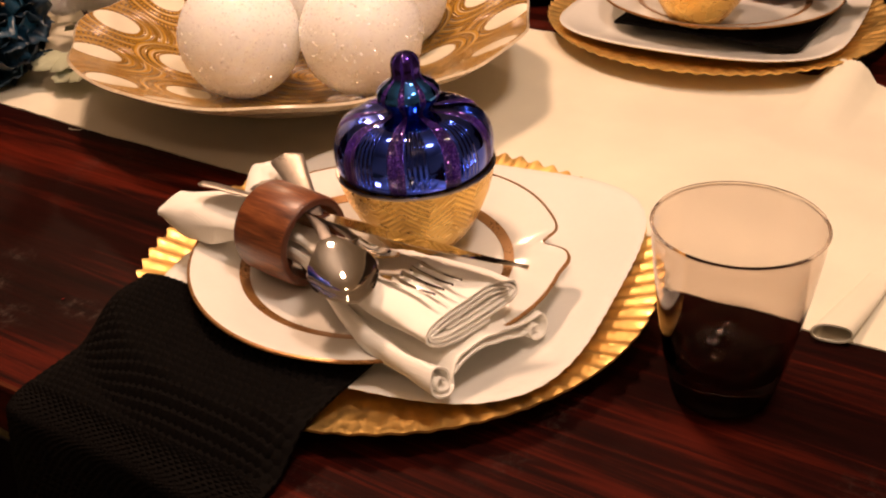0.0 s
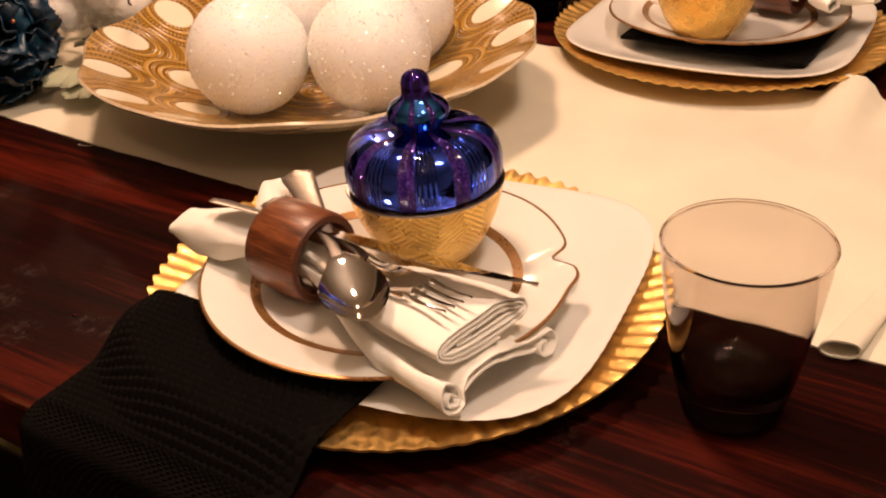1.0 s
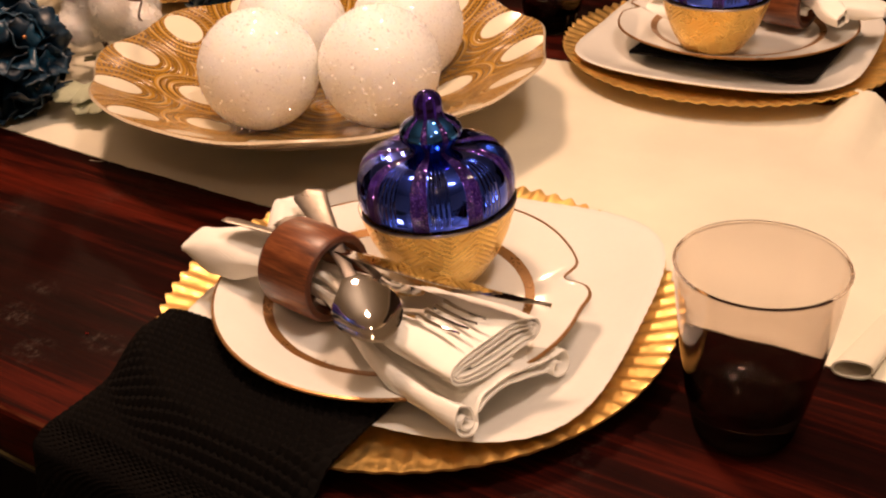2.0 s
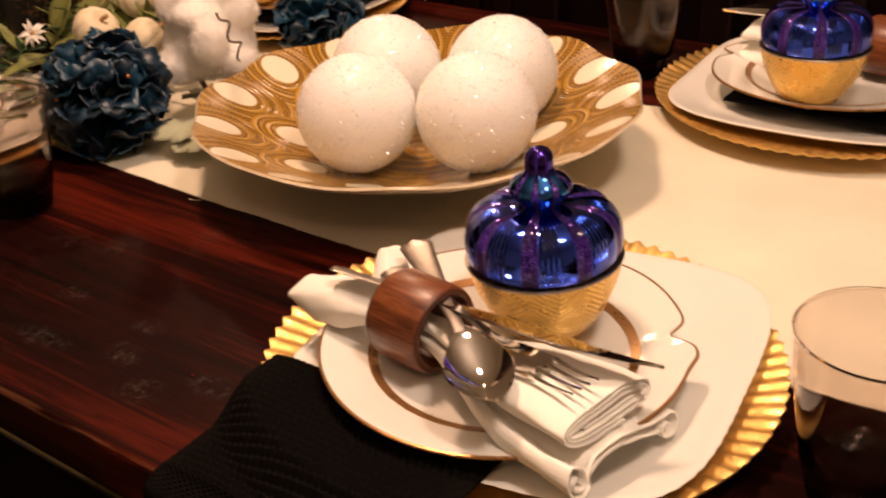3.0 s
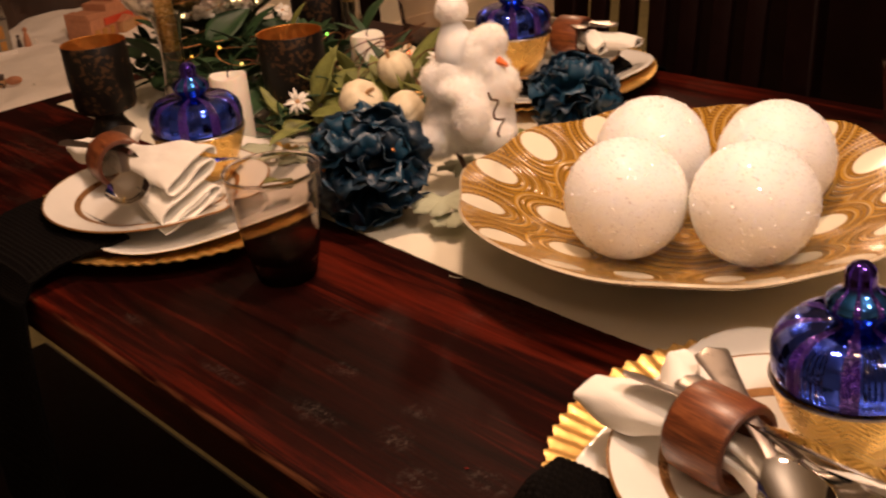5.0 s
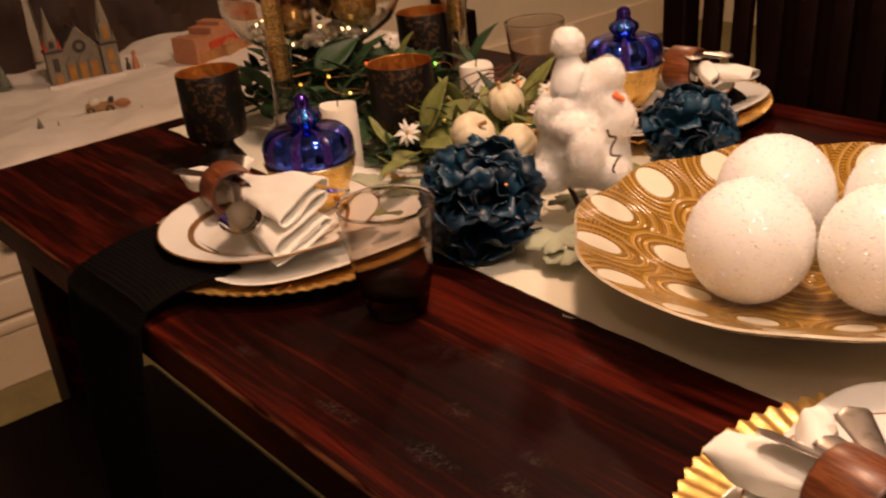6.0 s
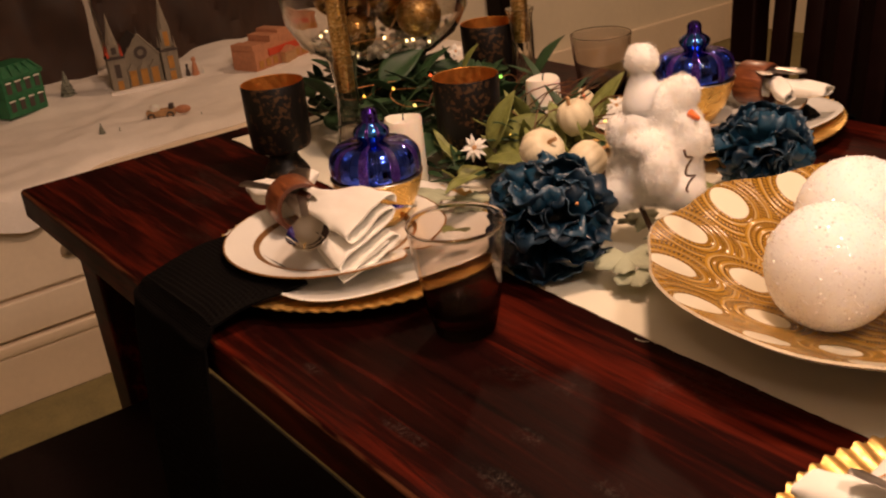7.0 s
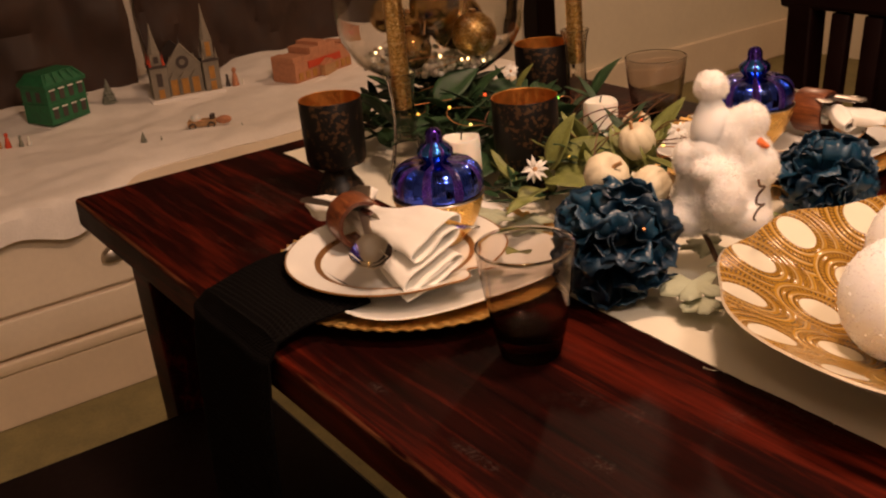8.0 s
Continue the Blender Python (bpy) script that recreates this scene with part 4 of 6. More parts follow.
# ---- the table's middle ----
def table_runner():
    rows = []
    nx, ny = 240, 44
    for i in range(nx):
        x = 0.05 + (2.0 - 0.05) * i / (nx - 1)
        row = []
        for j in range(ny):
            f = j / (ny - 1)
            y = 0.272 + 0.035 * max(0.0, 0.90 - x) * (1 - f) + 0.0022 * noise.noise(Vector((x * 30, 1, 0))) + 0.0012 * noise.noise(Vector((x * 110, 3, 0))) + (0.385 + 0.004 * noise.noise(Vector((x * 9, 7, 0)))) * f
            h = 0.0012 + 0.0012 * max(0, noise.noise(Vector((x * 6, y * 9, 2))))
            h += 0.020 * math.exp(-((x - 1.462) / 0.020) ** 4) * max(0, f - 0.66) / 0.34
            row.append((x, y, TOP + h))
        rows.append(row)
    bm = bmesh.new()
    grid(bm, rows, flip=True)
    thicken(bm, 0.0011)
    t = tagged(link("table_runner", bm, RUNNER), "cream cloth table runner with a raw frayed edge", "table runner")
    rows = []
    for i in range(16):
        f = i / 15
        wide, tall = 0.0100 - 0.003 * f, 0.0046 * (1 - f) ** 1.3 + 0.0004
        row = []
        for j in range(40):
            a = 2 * math.pi * (j / 39 * 0.96 - 0.02)
            c, q = math.cos(a), math.sin(a)
            row.append((1.5525 + 0.010 * f + wide * math.copysign(abs(c) ** 0.75, c), 0.2655 + 0.085 * f + 0.003 * c, TOP + 0.0026 + tall * (1 + math.copysign(abs(q) ** 0.85, q))))
        rows.append(row)
    part("rolled_fold", shell(rows, 0.0012), RUNNER, t)
    rnd = random.Random(2)
    for k in range(46):
        x = 0.919 if k == 0 else rnd.uniform(0.1, 1.75)
        big = 2.2 if k == 0 else rnd.uniform(0.3, 1.0)
        pts = [(x + 0.005 * big * rnd.uniform(-1, 1) * f, 0.2735 + 0.035 * max(0.0, 0.90 - x) - 0.0055 * big * math.sin(2.4 * f), TOP + 0.0012 + 0.001 * big * math.sin(3 * f)) for f in (0, 0.35, 0.7, 1.0)]
        part("loose_thread", tube(smooth_line(pts, 9), 0.00028, 5), RUNNER, t)
    return t


def patterned_bowl():
    t = thing("patterned_bowl", "wide shallow bowl with ochre scallops and cream ovals", "bowl", at=pose(1.043, 0.430, TOP + 0.0025, 0, 0, 12))

    def wavy(a, r, z, i):
        k = max(0.0, (r - 0.10) / 0.1)
        return r * (1 + 0.013 * math.cos(a * 11) * k), z + 0.0022 * math.cos(a * 11 + 0.4) * k
    top = [(0.001, 0.012), (0.05, 0.0125), (0.08, 0.016), (0.105, 0.0225), (0.13, 0.033), (0.155, 0.0455), (0.178, 0.0575), (0.193, 0.0645), (0.1985, 0.0668)]
    low = [(0.2005, 0.0655), (0.194, 0.0600), (0.178, 0.0520), (0.155, 0.040), (0.13, 0.0275), (0.105, 0.017), (0.08, 0.009), (0.062, 0.006), (0.06, 0.0), (0.054, 0.0), (0.052, 0.006), (0.001, 0.006)]
    bm = lathe(top, 176, wavy)
    for f in list(bm.faces):
        if len(f.verts) > 4 and f.calc_center_median().z > 0.05:
            bm.faces.remove(f)
    bmesh.ops.reverse_faces(bm, faces=bm.faces[:])
    part("inside_glaze", bm, BOWL, t)
    bm = lathe([top[-1]] + low, 176, wavy)
    for f in list(bm.faces):
        if len(f.verts) > 4 and f.calc_center_median().z > 0.05:
            bm.faces.remove(f)
    bmesh.ops.reverse_faces(bm, faces=bm.faces[:])
    part("outside_glaze", bm, BOWL_BACK, t, "streaked brown and cream underside")
    return t


def glitter_ball():
    t = thing("glitter_ball", "white glittered ornament ball in the patterned bowl", "ornament", "white glitter balls")
    bm = bmesh.new()
    bmesh.ops.create_icosphere(bm, subdivisions=6, radius=0.0515)
    for v in bm.verts:
        v.co *= 1 + 0.003 * noise.noise(v.co * 90) + 0.002 * noise.noise(v.co * 420)
    part("shell", bm, GLITTER, t)
    rnd, bm = random.Random(3), bmesh.new()
    for k in range(1700):
        d = Vector((rnd.gauss(0, 1), rnd.gauss(0, 1), rnd.gauss(0, 1))).normalized()
        n = (d + 0.48 * Vector((rnd.gauss(0, 1), rnd.gauss(0, 1), rnd.gauss(0, 1)))).normalized()
        u = n.cross(Vector((0.3, 0.5, 0.8))).normalized()
        v, r = n.cross(u), rnd.uniform(0.0005, 0.0010 if k % 6 else 0.0014)
        bm.faces.new([bm.verts.new(d * 0.0519 + r * (u * math.cos(a) + v * math.sin(a))) for a in (0, 1.57, 3.14, 4.71)])
    tagged(part("glitter", bm, FLAKE, t, "silver glitter flakes", smooth=False), "", "", "", "stuff")
    return t


table_runner()
patterned_bowl()
BALL = glitter_ball()
for p in ((1.026, 0.366, 0.829), (1.119, 0.413, 0.831), (0.985, 0.459, 0.832), (1.080, 0.512, 0.830)):
    put(BALL, pose(*p, p[0] * 900, p[1] * 700, 0))

# ---- flowers, toy and greenery along the runner ----
def petal_sheet(length, width, curl, ruffle, cup, seed):
    """One broad petal from the origin along +z, hollow towards -x, its wavy and ragged lip leaning towards +x."""
    rows, n, m = [], 10, 16
    for i in range(n + 1):
        f = i / n
        w = width * (0.20 + 0.80 * f ** 0.7) * (1 - 0.22 * max(0.0, f - 0.72) / 0.28)
        row = []
        for j in range(m + 1):
            u = -1 + 2 * j / m
            rag = 0.10 * f ** 3 * (noise.noise(Vector((u * 3.6, seed, 1))) + 0.6 * noise.noise(Vector((u * 11, seed, 4))))
            wave = ruffle * f ** 1.6 * (math.sin(u * 3.6 + seed * 2.1) + 0.42 * math.sin(u * 8.5 + seed)) + 0.7 * ruffle * f * noise.noise(Vector((u * 2.0, f * 2.4, seed)))
            lip = curl * length * max(0.0, f - 0.5) ** 2
            row.append((wave + lip + 0.12 * length * math.sin(math.pi * f) - cup * width * u * u * f, w * u, length * (f * (1 - 0.20 * u * u * f) + rag) - 0.4 * lip))
        rows.append(row)
    return shell(rows, 0.0005)


def mesh_of(name, bm, material):
    mesh = bpy.data.meshes.new(name)
    bm.normal_update()
    bm.to_mesh(mesh)
    bm.free()
    mesh.materials.append(material)
    mesh.polygons.foreach_set("use_smooth", [True] * len(mesh.polygons))
    return mesh


def child(name, mesh, parent, m):
    ob = new(name, mesh)
    ob.matrix_basis = m
    ob.parent = parent
    return ob


def turn_to(direction, spin=0.0):
    return Vector(direction).to_track_quat("Z", "Y").to_matrix().to_4x4() @ pose(0, 0, 0, 0, 0, spin)


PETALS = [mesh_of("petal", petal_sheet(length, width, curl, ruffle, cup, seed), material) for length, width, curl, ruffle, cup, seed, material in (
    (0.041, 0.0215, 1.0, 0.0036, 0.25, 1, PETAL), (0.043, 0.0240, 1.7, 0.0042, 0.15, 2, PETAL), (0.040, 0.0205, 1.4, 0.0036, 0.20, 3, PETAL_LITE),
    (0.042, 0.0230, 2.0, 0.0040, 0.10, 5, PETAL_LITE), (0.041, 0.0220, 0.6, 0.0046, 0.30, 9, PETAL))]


def peony(label, at, facing, size, seed, pale):
    """Crowded ragged petals that point every way out of one heart."""
    rnd = random.Random(seed)
    t = thing("blue_peony", label, "flower", "blue fabric flowers", at=Matrix.Translation(at) @ turn_to(facing))
    part("core", ball(0.022 * size, 14, 9, squash=0.8), PETAL, t)
    n = 92
    for k in range(n):
        z = 1 - 1.62 * (k + 0.5) / n
        a = k * 2.39996 + rnd.uniform(-0.2, 0.2)
        q = math.sqrt(max(0.0, 1 - z * z))
        d = Vector((q * math.cos(a), q * math.sin(a), z))
        aim = (d + 0.42 * Vector((rnd.uniform(-1, 1), rnd.uniform(-1, 1), rnd.uniform(-1, 1)))).normalized()
        s = size * rnd.uniform(0.80, 1.02)
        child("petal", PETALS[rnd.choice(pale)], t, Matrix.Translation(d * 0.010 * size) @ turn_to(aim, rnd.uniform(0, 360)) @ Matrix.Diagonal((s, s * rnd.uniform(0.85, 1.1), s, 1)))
    for k in range(5):
        d = Vector((rnd.uniform(-0.8, 0.8), rnd.uniform(-0.8, 0.8), rnd.uniform(0.3, 1))).normalized()
        part("copper_fleck", ball(0.0017 * size, 6, 4, m=Matrix.Translation(d * 0.037 * size)), COPPER, t)
    return t


peony("dark petrol blue fabric peony on the runner", (0.754, 0.311, 0.816), (0.60, -0.62, 0.42), 1.36, 3, (0, 0, 1, 1, 4, 4, 2, 3))
peony("slate blue fabric peony behind the patterned bowl", (0.779, 0.592, 0.812), (0.45, -0.35, 0.80), 1.17, 8, (0, 1, 4, 2, 2, 3, 3))


def plush_toy():
    """A white fleecy plush in a ribbed bobble hat, one soft body."""
    bm, rnd = bmesh.new(), random.Random(4)
    lumps = [((-0.004, -0.002, 0.040), (0.050, 0.044, 0.040)), ((0.002, -0.002, 0.074), (0.044, 0.036, 0.028)), ((-0.034, -0.008, 0.086), (0.020, 0.021, 0.020)), ((0.034, -0.016, 0.080), (0.020, 0.022, 0.023)), ((0.002, -0.050, 0.054), (0.019, 0.017, 0.026)),
             ((-0.014, -0.036, 0.081), (0.021, 0.018, 0.013)), ((-0.040, -0.020, 0.021), (0.021, 0.023, 0.019)), ((0.024, -0.028, 0.025), (0.024, 0.024, 0.020)), ((0.004, -0.002, 0.098), (0.026, 0.026, 0.020)), ((-0.020, -0.020, 0.098), (0.015, 0.015, 0.013)),
             ((0.008, -0.006, 0.112), (0.027, 0.025, 0.023)), ((0.025, -0.010, 0.1265), (0.0185, 0.018, 0.019)), ((0.028, -0.018, 0.100), (0.015, 0.015, 0.013))]

    # the skin of the melted lumps, taken from a grid of cells
    step, low = 0.0024, np.array((-0.082, -0.082, -0.008))
    n = (70, 60, 66)
    gx, gy, gz = np.meshgrid(*(low[i] + step * np.arange(n[i]) for i in range(3)), indexing="ij")
    total = np.zeros(n)
    for c, r in lumps:
        d = np.sqrt(((gx - c[0]) / r[0]) ** 2 + ((gy - c[1]) / r[1]) ** 2 + ((gz - c[2]) / r[2]) ** 2)
        total += np.exp(-6.8 * (d - 1.0))
    value = np.log(np.maximum(total, 1e-9))
    inside = value > 0
    corner = [(i, j, k) for i in (0, 1) for j in (0, 1) for k in (0, 1)]
    verts = {}
    count = sum(inside[i:n[0] - 1 + i, j:n[1] - 1 + j, k:n[2] - 1 + k].astype(int) for i, j, k in corner)
    for cell in zip(*np.nonzero((count > 0) & (count < 8))):
        at = [tuple(cell[q] + o[q] for q in range(3)) for o in corner]
        cut = []
        for p in range(8):
            for q in range(p + 1, 8):
                if sum(abs(corner[p][i] - corner[q][i]) for i in range(3)) == 1 and inside[at[p]] != inside[at[q]]:
                    f = value[at[p]] / (value[at[p]] - value[at[q]])
                    cut.append(np.array(at[p]) * (1 - f) + np.array(at[q]) * f)
        v = Vector(low + step * np.mean(cut, axis=0))
        out = Vector((v.x, v.y, 0.5 * (v.z - 0.06))).normalized()
        verts[cell] = bm.verts.new(v + out * (0.0014 * noise.noise(v * 75) + 0.0006 * noise.noise(v * 330)))
    for axis in range(3):
        u, w = (axis + 1) % 3, (axis + 2) % 3
        ahead = np.roll(inside, -1, axis)
        for cell in zip(*np.nonzero(inside != ahead)):
            if cell[axis] >= n[axis] - 1:
                continue
            ring = []
            for du, dw in ((0, 0), (-1, 0), (-1, -1), (0, -1)):
                q = list(cell)
                q[u] += du
                q[w] += dw
                ring.append(verts.get(tuple(q)))
            if None not in ring:
                bm.faces.new(ring if inside[cell] else ring[::-1])
    hat = smooth_line([(0.0190, 0, 0.098), (0.0222, 0, 0.101), (0.0232, 0, 0.106), (0.0234, 0, 0.111), (0.0232, 0, 0.116), (0.0206, 0, 0.126), (0.0160, 0, 0.137), (0.0105, 0, 0.147), (0.0060, 0, 0.153), (0.0010, 0, 0.156)], 70)
    own = lathe([(p.x, p.z) for p in hat], 60, lambda a, r, z, i: (r * (1 + 0.009 * math.sin(z * 2300 + a) + 0.006 * math.sin(a * 30)), z))
    bmesh.ops.transform(own, matrix=pose(-0.003, -0.006, 0.002, 0, -5, 0), verts=own.verts[:])
    first_hat = len(bm.faces)
    join(bm, own)
    last_hat = len(bm.faces)
    own = bmesh.new()
    bmesh.ops.create_icosphere(own, subdivisions=4, radius=0.0165)
    for v in own.verts:
        v.co = v.co * (1 + 0.12 * noise.noise(v.co * 150)) + Vector((-0.0150, -0.005, 0.1625))
    join(bm, own)
    bm.normal_update()
    base = [(f.calc_center_median(), f.normal.copy()) for i, f in enumerate(bm.faces) if not first_hat <= i < last_hat]
    areas = [f.calc_area() for i, f in enumerate(bm.faces) if not first_hat <= i < last_hat]
    for p, nrm in rnd.choices(base, weights=areas, k=26000):
        clump = 0.7 + 0.9 * max(0.0, noise.noise(p * 130))
        swirl = noise.noise_vector(p * 90)
        d = (nrm * 0.9 + swirl * 1.3 + Vector((rnd.uniform(-0.5, 0.5), rnd.uniform(-0.5, 0.5), rnd.uniform(-0.6, 0.3)))).normalized() * rnd.uniform(0.0026, 0.0056) * clump
        s = nrm.cross(Vector((rnd.uniform(-1, 1), rnd.uniform(-1, 1), rnd.uniform(-1, 1)))).normalized() * 0.00042
        bm.faces.new([bm.verts.new(p - s), bm.verts.new(p + s), bm.verts.new(p + d)]).material_index = 2
    nose = tube([Vector((0.033 + 0.010 * k / 4, -0.026 - 0.006 * k / 4, 0.1085 - 0.001 * k)) for k in range(5)], lambda f: 0.0052 * (1 - 0.6 * f), 10)
    for f in nose.faces:
        f.material_index = 1
    join(bm, nose)
    ob = link("plush_toy", bm, [PLUSH, CARROT, FLEECE], at=pose(0.790, 0.4225, 0.8070, 0, 0, 41.7) @ Matrix.Diagonal((0.90, 0.90, 0.90, 1)))
    return tagged(ob, "fluffy white plush toy with a bobble hat and orange nose", "plush toy")


plush_toy()


def leaf_sheet(length, width, fold, bend, seed, teeth=0):
    bm, rows = bmesh.new(), []
    for i in range(13):
        f = i / 12
        w = width * math.sin(math.pi * min(1, f ** 0.8 * 0.98 + 0.02)) ** 0.9
        if teeth:
            w *= 0.72 + 0.28 * abs(math.sin(f * math.pi * teeth))
        w = max(w, 0.0003)
        row = []
        for j in range(7):
            u = -1 + 2 * j / 6
            row.append((length * f, w * u, bend * f * f + fold * w * abs(u) + 0.0015 * noise.noise(Vector((f * 4, u * 2, seed)))))
        rows.append(row)
    grid(bm, rows)
    return thicken(bm, 0.0006)


def lobed_leaf(size, lobes, seed):
    """A flat ivy-like leaf with pointed lobes, its stalk at the origin and its tip along +x."""
    bm, n = bmesh.new(), 72
    rows = []
    for k in range(5):
        s = max(0.02, k / 4)
        row = []
        for j in range(n):
            a = 2 * math.pi * j / n
            r = size * (0.60 + 0.46 * abs(math.cos(a * lobes / 2)) ** 0.9) * (1 - 0.35 * (abs(a - math.pi) < 0.5)) * (1 + 0.05 * math.sin(17 * a + seed))
            x, y = r * s * math.cos(a) + size * 0.75, r * s * math.sin(a)
            row.append((x, y, 0.10 * size * math.sin(3 * a + seed) * s * s + 0.06 * size * noise.noise(Vector((x * 60, y * 60, seed))) - 0.15 * s * s * size))
        rows.append(row)
    vs = grid(bm, rows, close_u=True)
    bm.faces.new(vs[0][::-1])
    return thicken(bm, 0.0006)


BROAD = mesh_of("leaf", leaf_sheet(0.085, 0.019, 0.35, -0.012, 1), LEAF)
NARROW = mesh_of("leaf", leaf_sheet(0.060, 0.0085, 0.3, 0.008, 2), LEAF)
HOLLY = mesh_of("leaf", leaf_sheet(0.062, 0.017, 0.35, -0.012, 3), DARK_LEAF)
NEEDLE = mesh_of("leaf", leaf_sheet(0.055, 0.005, 0.2, -0.010, 4), DARK_LEAF)
SAGE = mesh_of("leaf", lobed_leaf(0.025, 5, 1), SAGE_LEAF)


def garland():
    rnd = random.Random(12)
    t = thing("garland", "artificial green leaf garland laid along the runner", "garland")
    spine = smooth_line([(0.06, 0.50, 0.775), (0.20, 0.47, 0.785), (0.33, 0.50, 0.790), (0.45, 0.485, 0.800), (0.56, 0.46, 0.822), (0.66, 0.42, 0.832), (0.75, 0.42, 0.812), (0.83, 0.38, 0.780)], 60)
    part("stem", tube(spine, 0.0028, 8), WIRE, t, "wrapped brown stem")

    def put_leaf(mesh, p, a, up, roll, s):
        child("leaf", mesh, t, Matrix.Translation(p) @ pose(0, 0, 0, 0, 0, a) @ pose(0, 0, 0, roll, -up, 0) @ Matrix.Diagonal((s, s, s, 1)))
    # the broad leaves that stand out beside the gourds
    for x, y, z, a, up, roll, s in ((0.540, 0.410, 0.815, 67, 69, 25, 0.85), (0.527, 0.424, 0.818, 41, 20, 35, 1.05), (0.545, 0.412, 0.812, 30, 12, 20, 0.95), (0.560, 0.385, 0.812, 20, 8, 10, 0.8), (0.607, 0.504, 0.825, 68, 62, 10, 0.9), (0.612, 0.494, 0.825, 98, 56, -10, 0.7), (0.290, 0.560, 0.835, 60, 65, 10, 0.55),
                                    (0.700, 0.460, 0.840, 100, 40, -15, 0.8), (0.560, 0.380, 0.805, -60, 14, 0, 0.8), (0.600, 0.350, 0.812, -75, 12, 10, 0.8), (0.790, 0.520, 0.790, -70, 30, 0, 0.7), (0.780, 0.530, 0.785, -40, 25, 10, 0.7), (0.665, 0.272, 0.790, -60, 30, 0, 0.65)):
        put_leaf(BROAD, (x, y, z), a, up, roll, s)
    for k in range(40):
        p = spine[rnd.randrange(26, 48)] + Vector((rnd.uniform(-0.02, 0.02), rnd.uniform(-0.02, 0.05), rnd.uniform(-0.02, 0.008)))
        put_leaf(NARROW, p, rnd.uniform(0, 360), rnd.uniform(5, 50), rnd.uniform(-40, 40), rnd.uniform(0.7, 1.15))
    for k in range(52):
        p = spine[rnd.randrange(2, 19)] + Vector((rnd.uniform(-0.05, 0.05), rnd.uniform(-0.10, 0.10), rnd.uniform(0, 0.035)))
        put_leaf(HOLLY, p, rnd.uniform(0, 360), rnd.uniform(0, 65), rnd.uniform(-50, 50), rnd.uniform(0.7, 1.2))
    for k in range(130):
        p = spine[rnd.randrange(6, 42)] + Vector((rnd.uniform(-0.04, 0.04), rnd.uniform(-0.03, 0.06), rnd.uniform(-0.01, 0.015)))
        put_leaf(NEEDLE, p, rnd.uniform(0, 360), rnd.uniform(0, 55), rnd.uniform(-50, 50), rnd.uniform(0.7, 1.2))
    # the dark bed of fir and holly round the foot of the large vase
    for k in range(190):
        p = Vector((rnd.uniform(0.10, 0.43), rnd.uniform(0.40, 0.60), rnd.uniform(0.782, 0.842)))
        put_leaf(NEEDLE if k % 4 else HOLLY, p, rnd.uniform(0, 360), rnd.uniform(-5, 55), rnd.uniform(-50, 50), rnd.uniform(0.8, 1.3))
    for k in range(30):
        p = Vector((rnd.uniform(0.44, 0.56), rnd.uniform(0.36, 0.44), rnd.uniform(0.775, 0.795)))
        put_leaf(NEEDLE if k % 4 else NARROW, p, rnd.uniform(0, 360), rnd.uniform(0, 35), rnd.uniform(-50, 50), rnd.uniform(0.7, 1.1))
    for x, y, z, a, up, s in ((0.815, 0.352, 0.792, -50, -4, 1.15), (0.842, 0.372, 0.786, -5, 4, 1.0), (0.80, 0.395, 0.790, 40, 8, 1.0), (0.77, 0.40, 0.786, 95, 5, 0.9), (0.838, 0.335, 0.784, -35, -6, 0.8), (0.70, 0.395, 0.785, 200, 10, 0.9),
                              (0.52, 0.30, 0.785, 230, 6, 1.1), (0.56, 0.33, 0.79, 250, 10, 1.1), (0.60, 0.35, 0.785, 210, 4, 1.0)):
        put_leaf(SAGE, (x, y, z), a, up, 0, s)
    for k in range(26):
        p = spine[rnd.randrange(8, 46)] + Vector((rnd.uniform(-0.03, 0.03), rnd.uniform(-0.06, 0.08), 0.004))
        a, n = rnd.uniform(0, 6.283), rnd.uniform(0.04, 0.09)
        q = p + Vector((n * math.cos(a), n * math.sin(a), rnd.uniform(0.005, 0.045)))
        part("twig", tube(smooth_line([p, p.lerp(q, 0.5) + Vector((0, 0, 0.012)), q], 10), 0.0008, 5), TWIG, t)
    # long red-brown sprays that arch past the candle
    for k in range(11):
        p = Vector((0.47 + 0.012 * k, 0.47 + rnd.uniform(-0.02, 0.02), 0.815))
        q = p + Vector((rnd.uniform(0.05, 0.13), rnd.uniform(-0.01, 0.05), rnd.uniform(0.035, 0.095)))
        part("twig", tube(smooth_line([p, p.lerp(q, 0.5) + Vector((0, 0, rnd.uniform(0.004, 0.022))), q], 12), lambda f: 0.0011 - 0.0005 * f, 5), TWIG, t)
    return t


def gourd():
    t = thing("white_gourd", "small cream artificial pumpkin in the garland", "pumpkin", "cream mini pumpkins")

    def ribs(a, r, z, i):
        return r * (1 + 0.06 * abs(math.sin(a * 4.5))), z
    prof = [(0.001, 0.003), (0.010, 0.001), (0.019, 0.004), (0.0245, 0.012), (0.0260, 0.020), (0.0235, 0.029), (0.017, 0.0355), (0.009, 0.037), (0.004, 0.0345), (0.001, 0.034)]
    part("flesh", lathe(prof, 72, ribs), GOURD, t)
    part("stalk", tube([Vector((0, 0, 0.033)), Vector((0.001, 0, 0.039)), Vector((0.004, 0.001, 0.044))], 0.0026, 8), TAN, t, "short dry stalk")
    return t


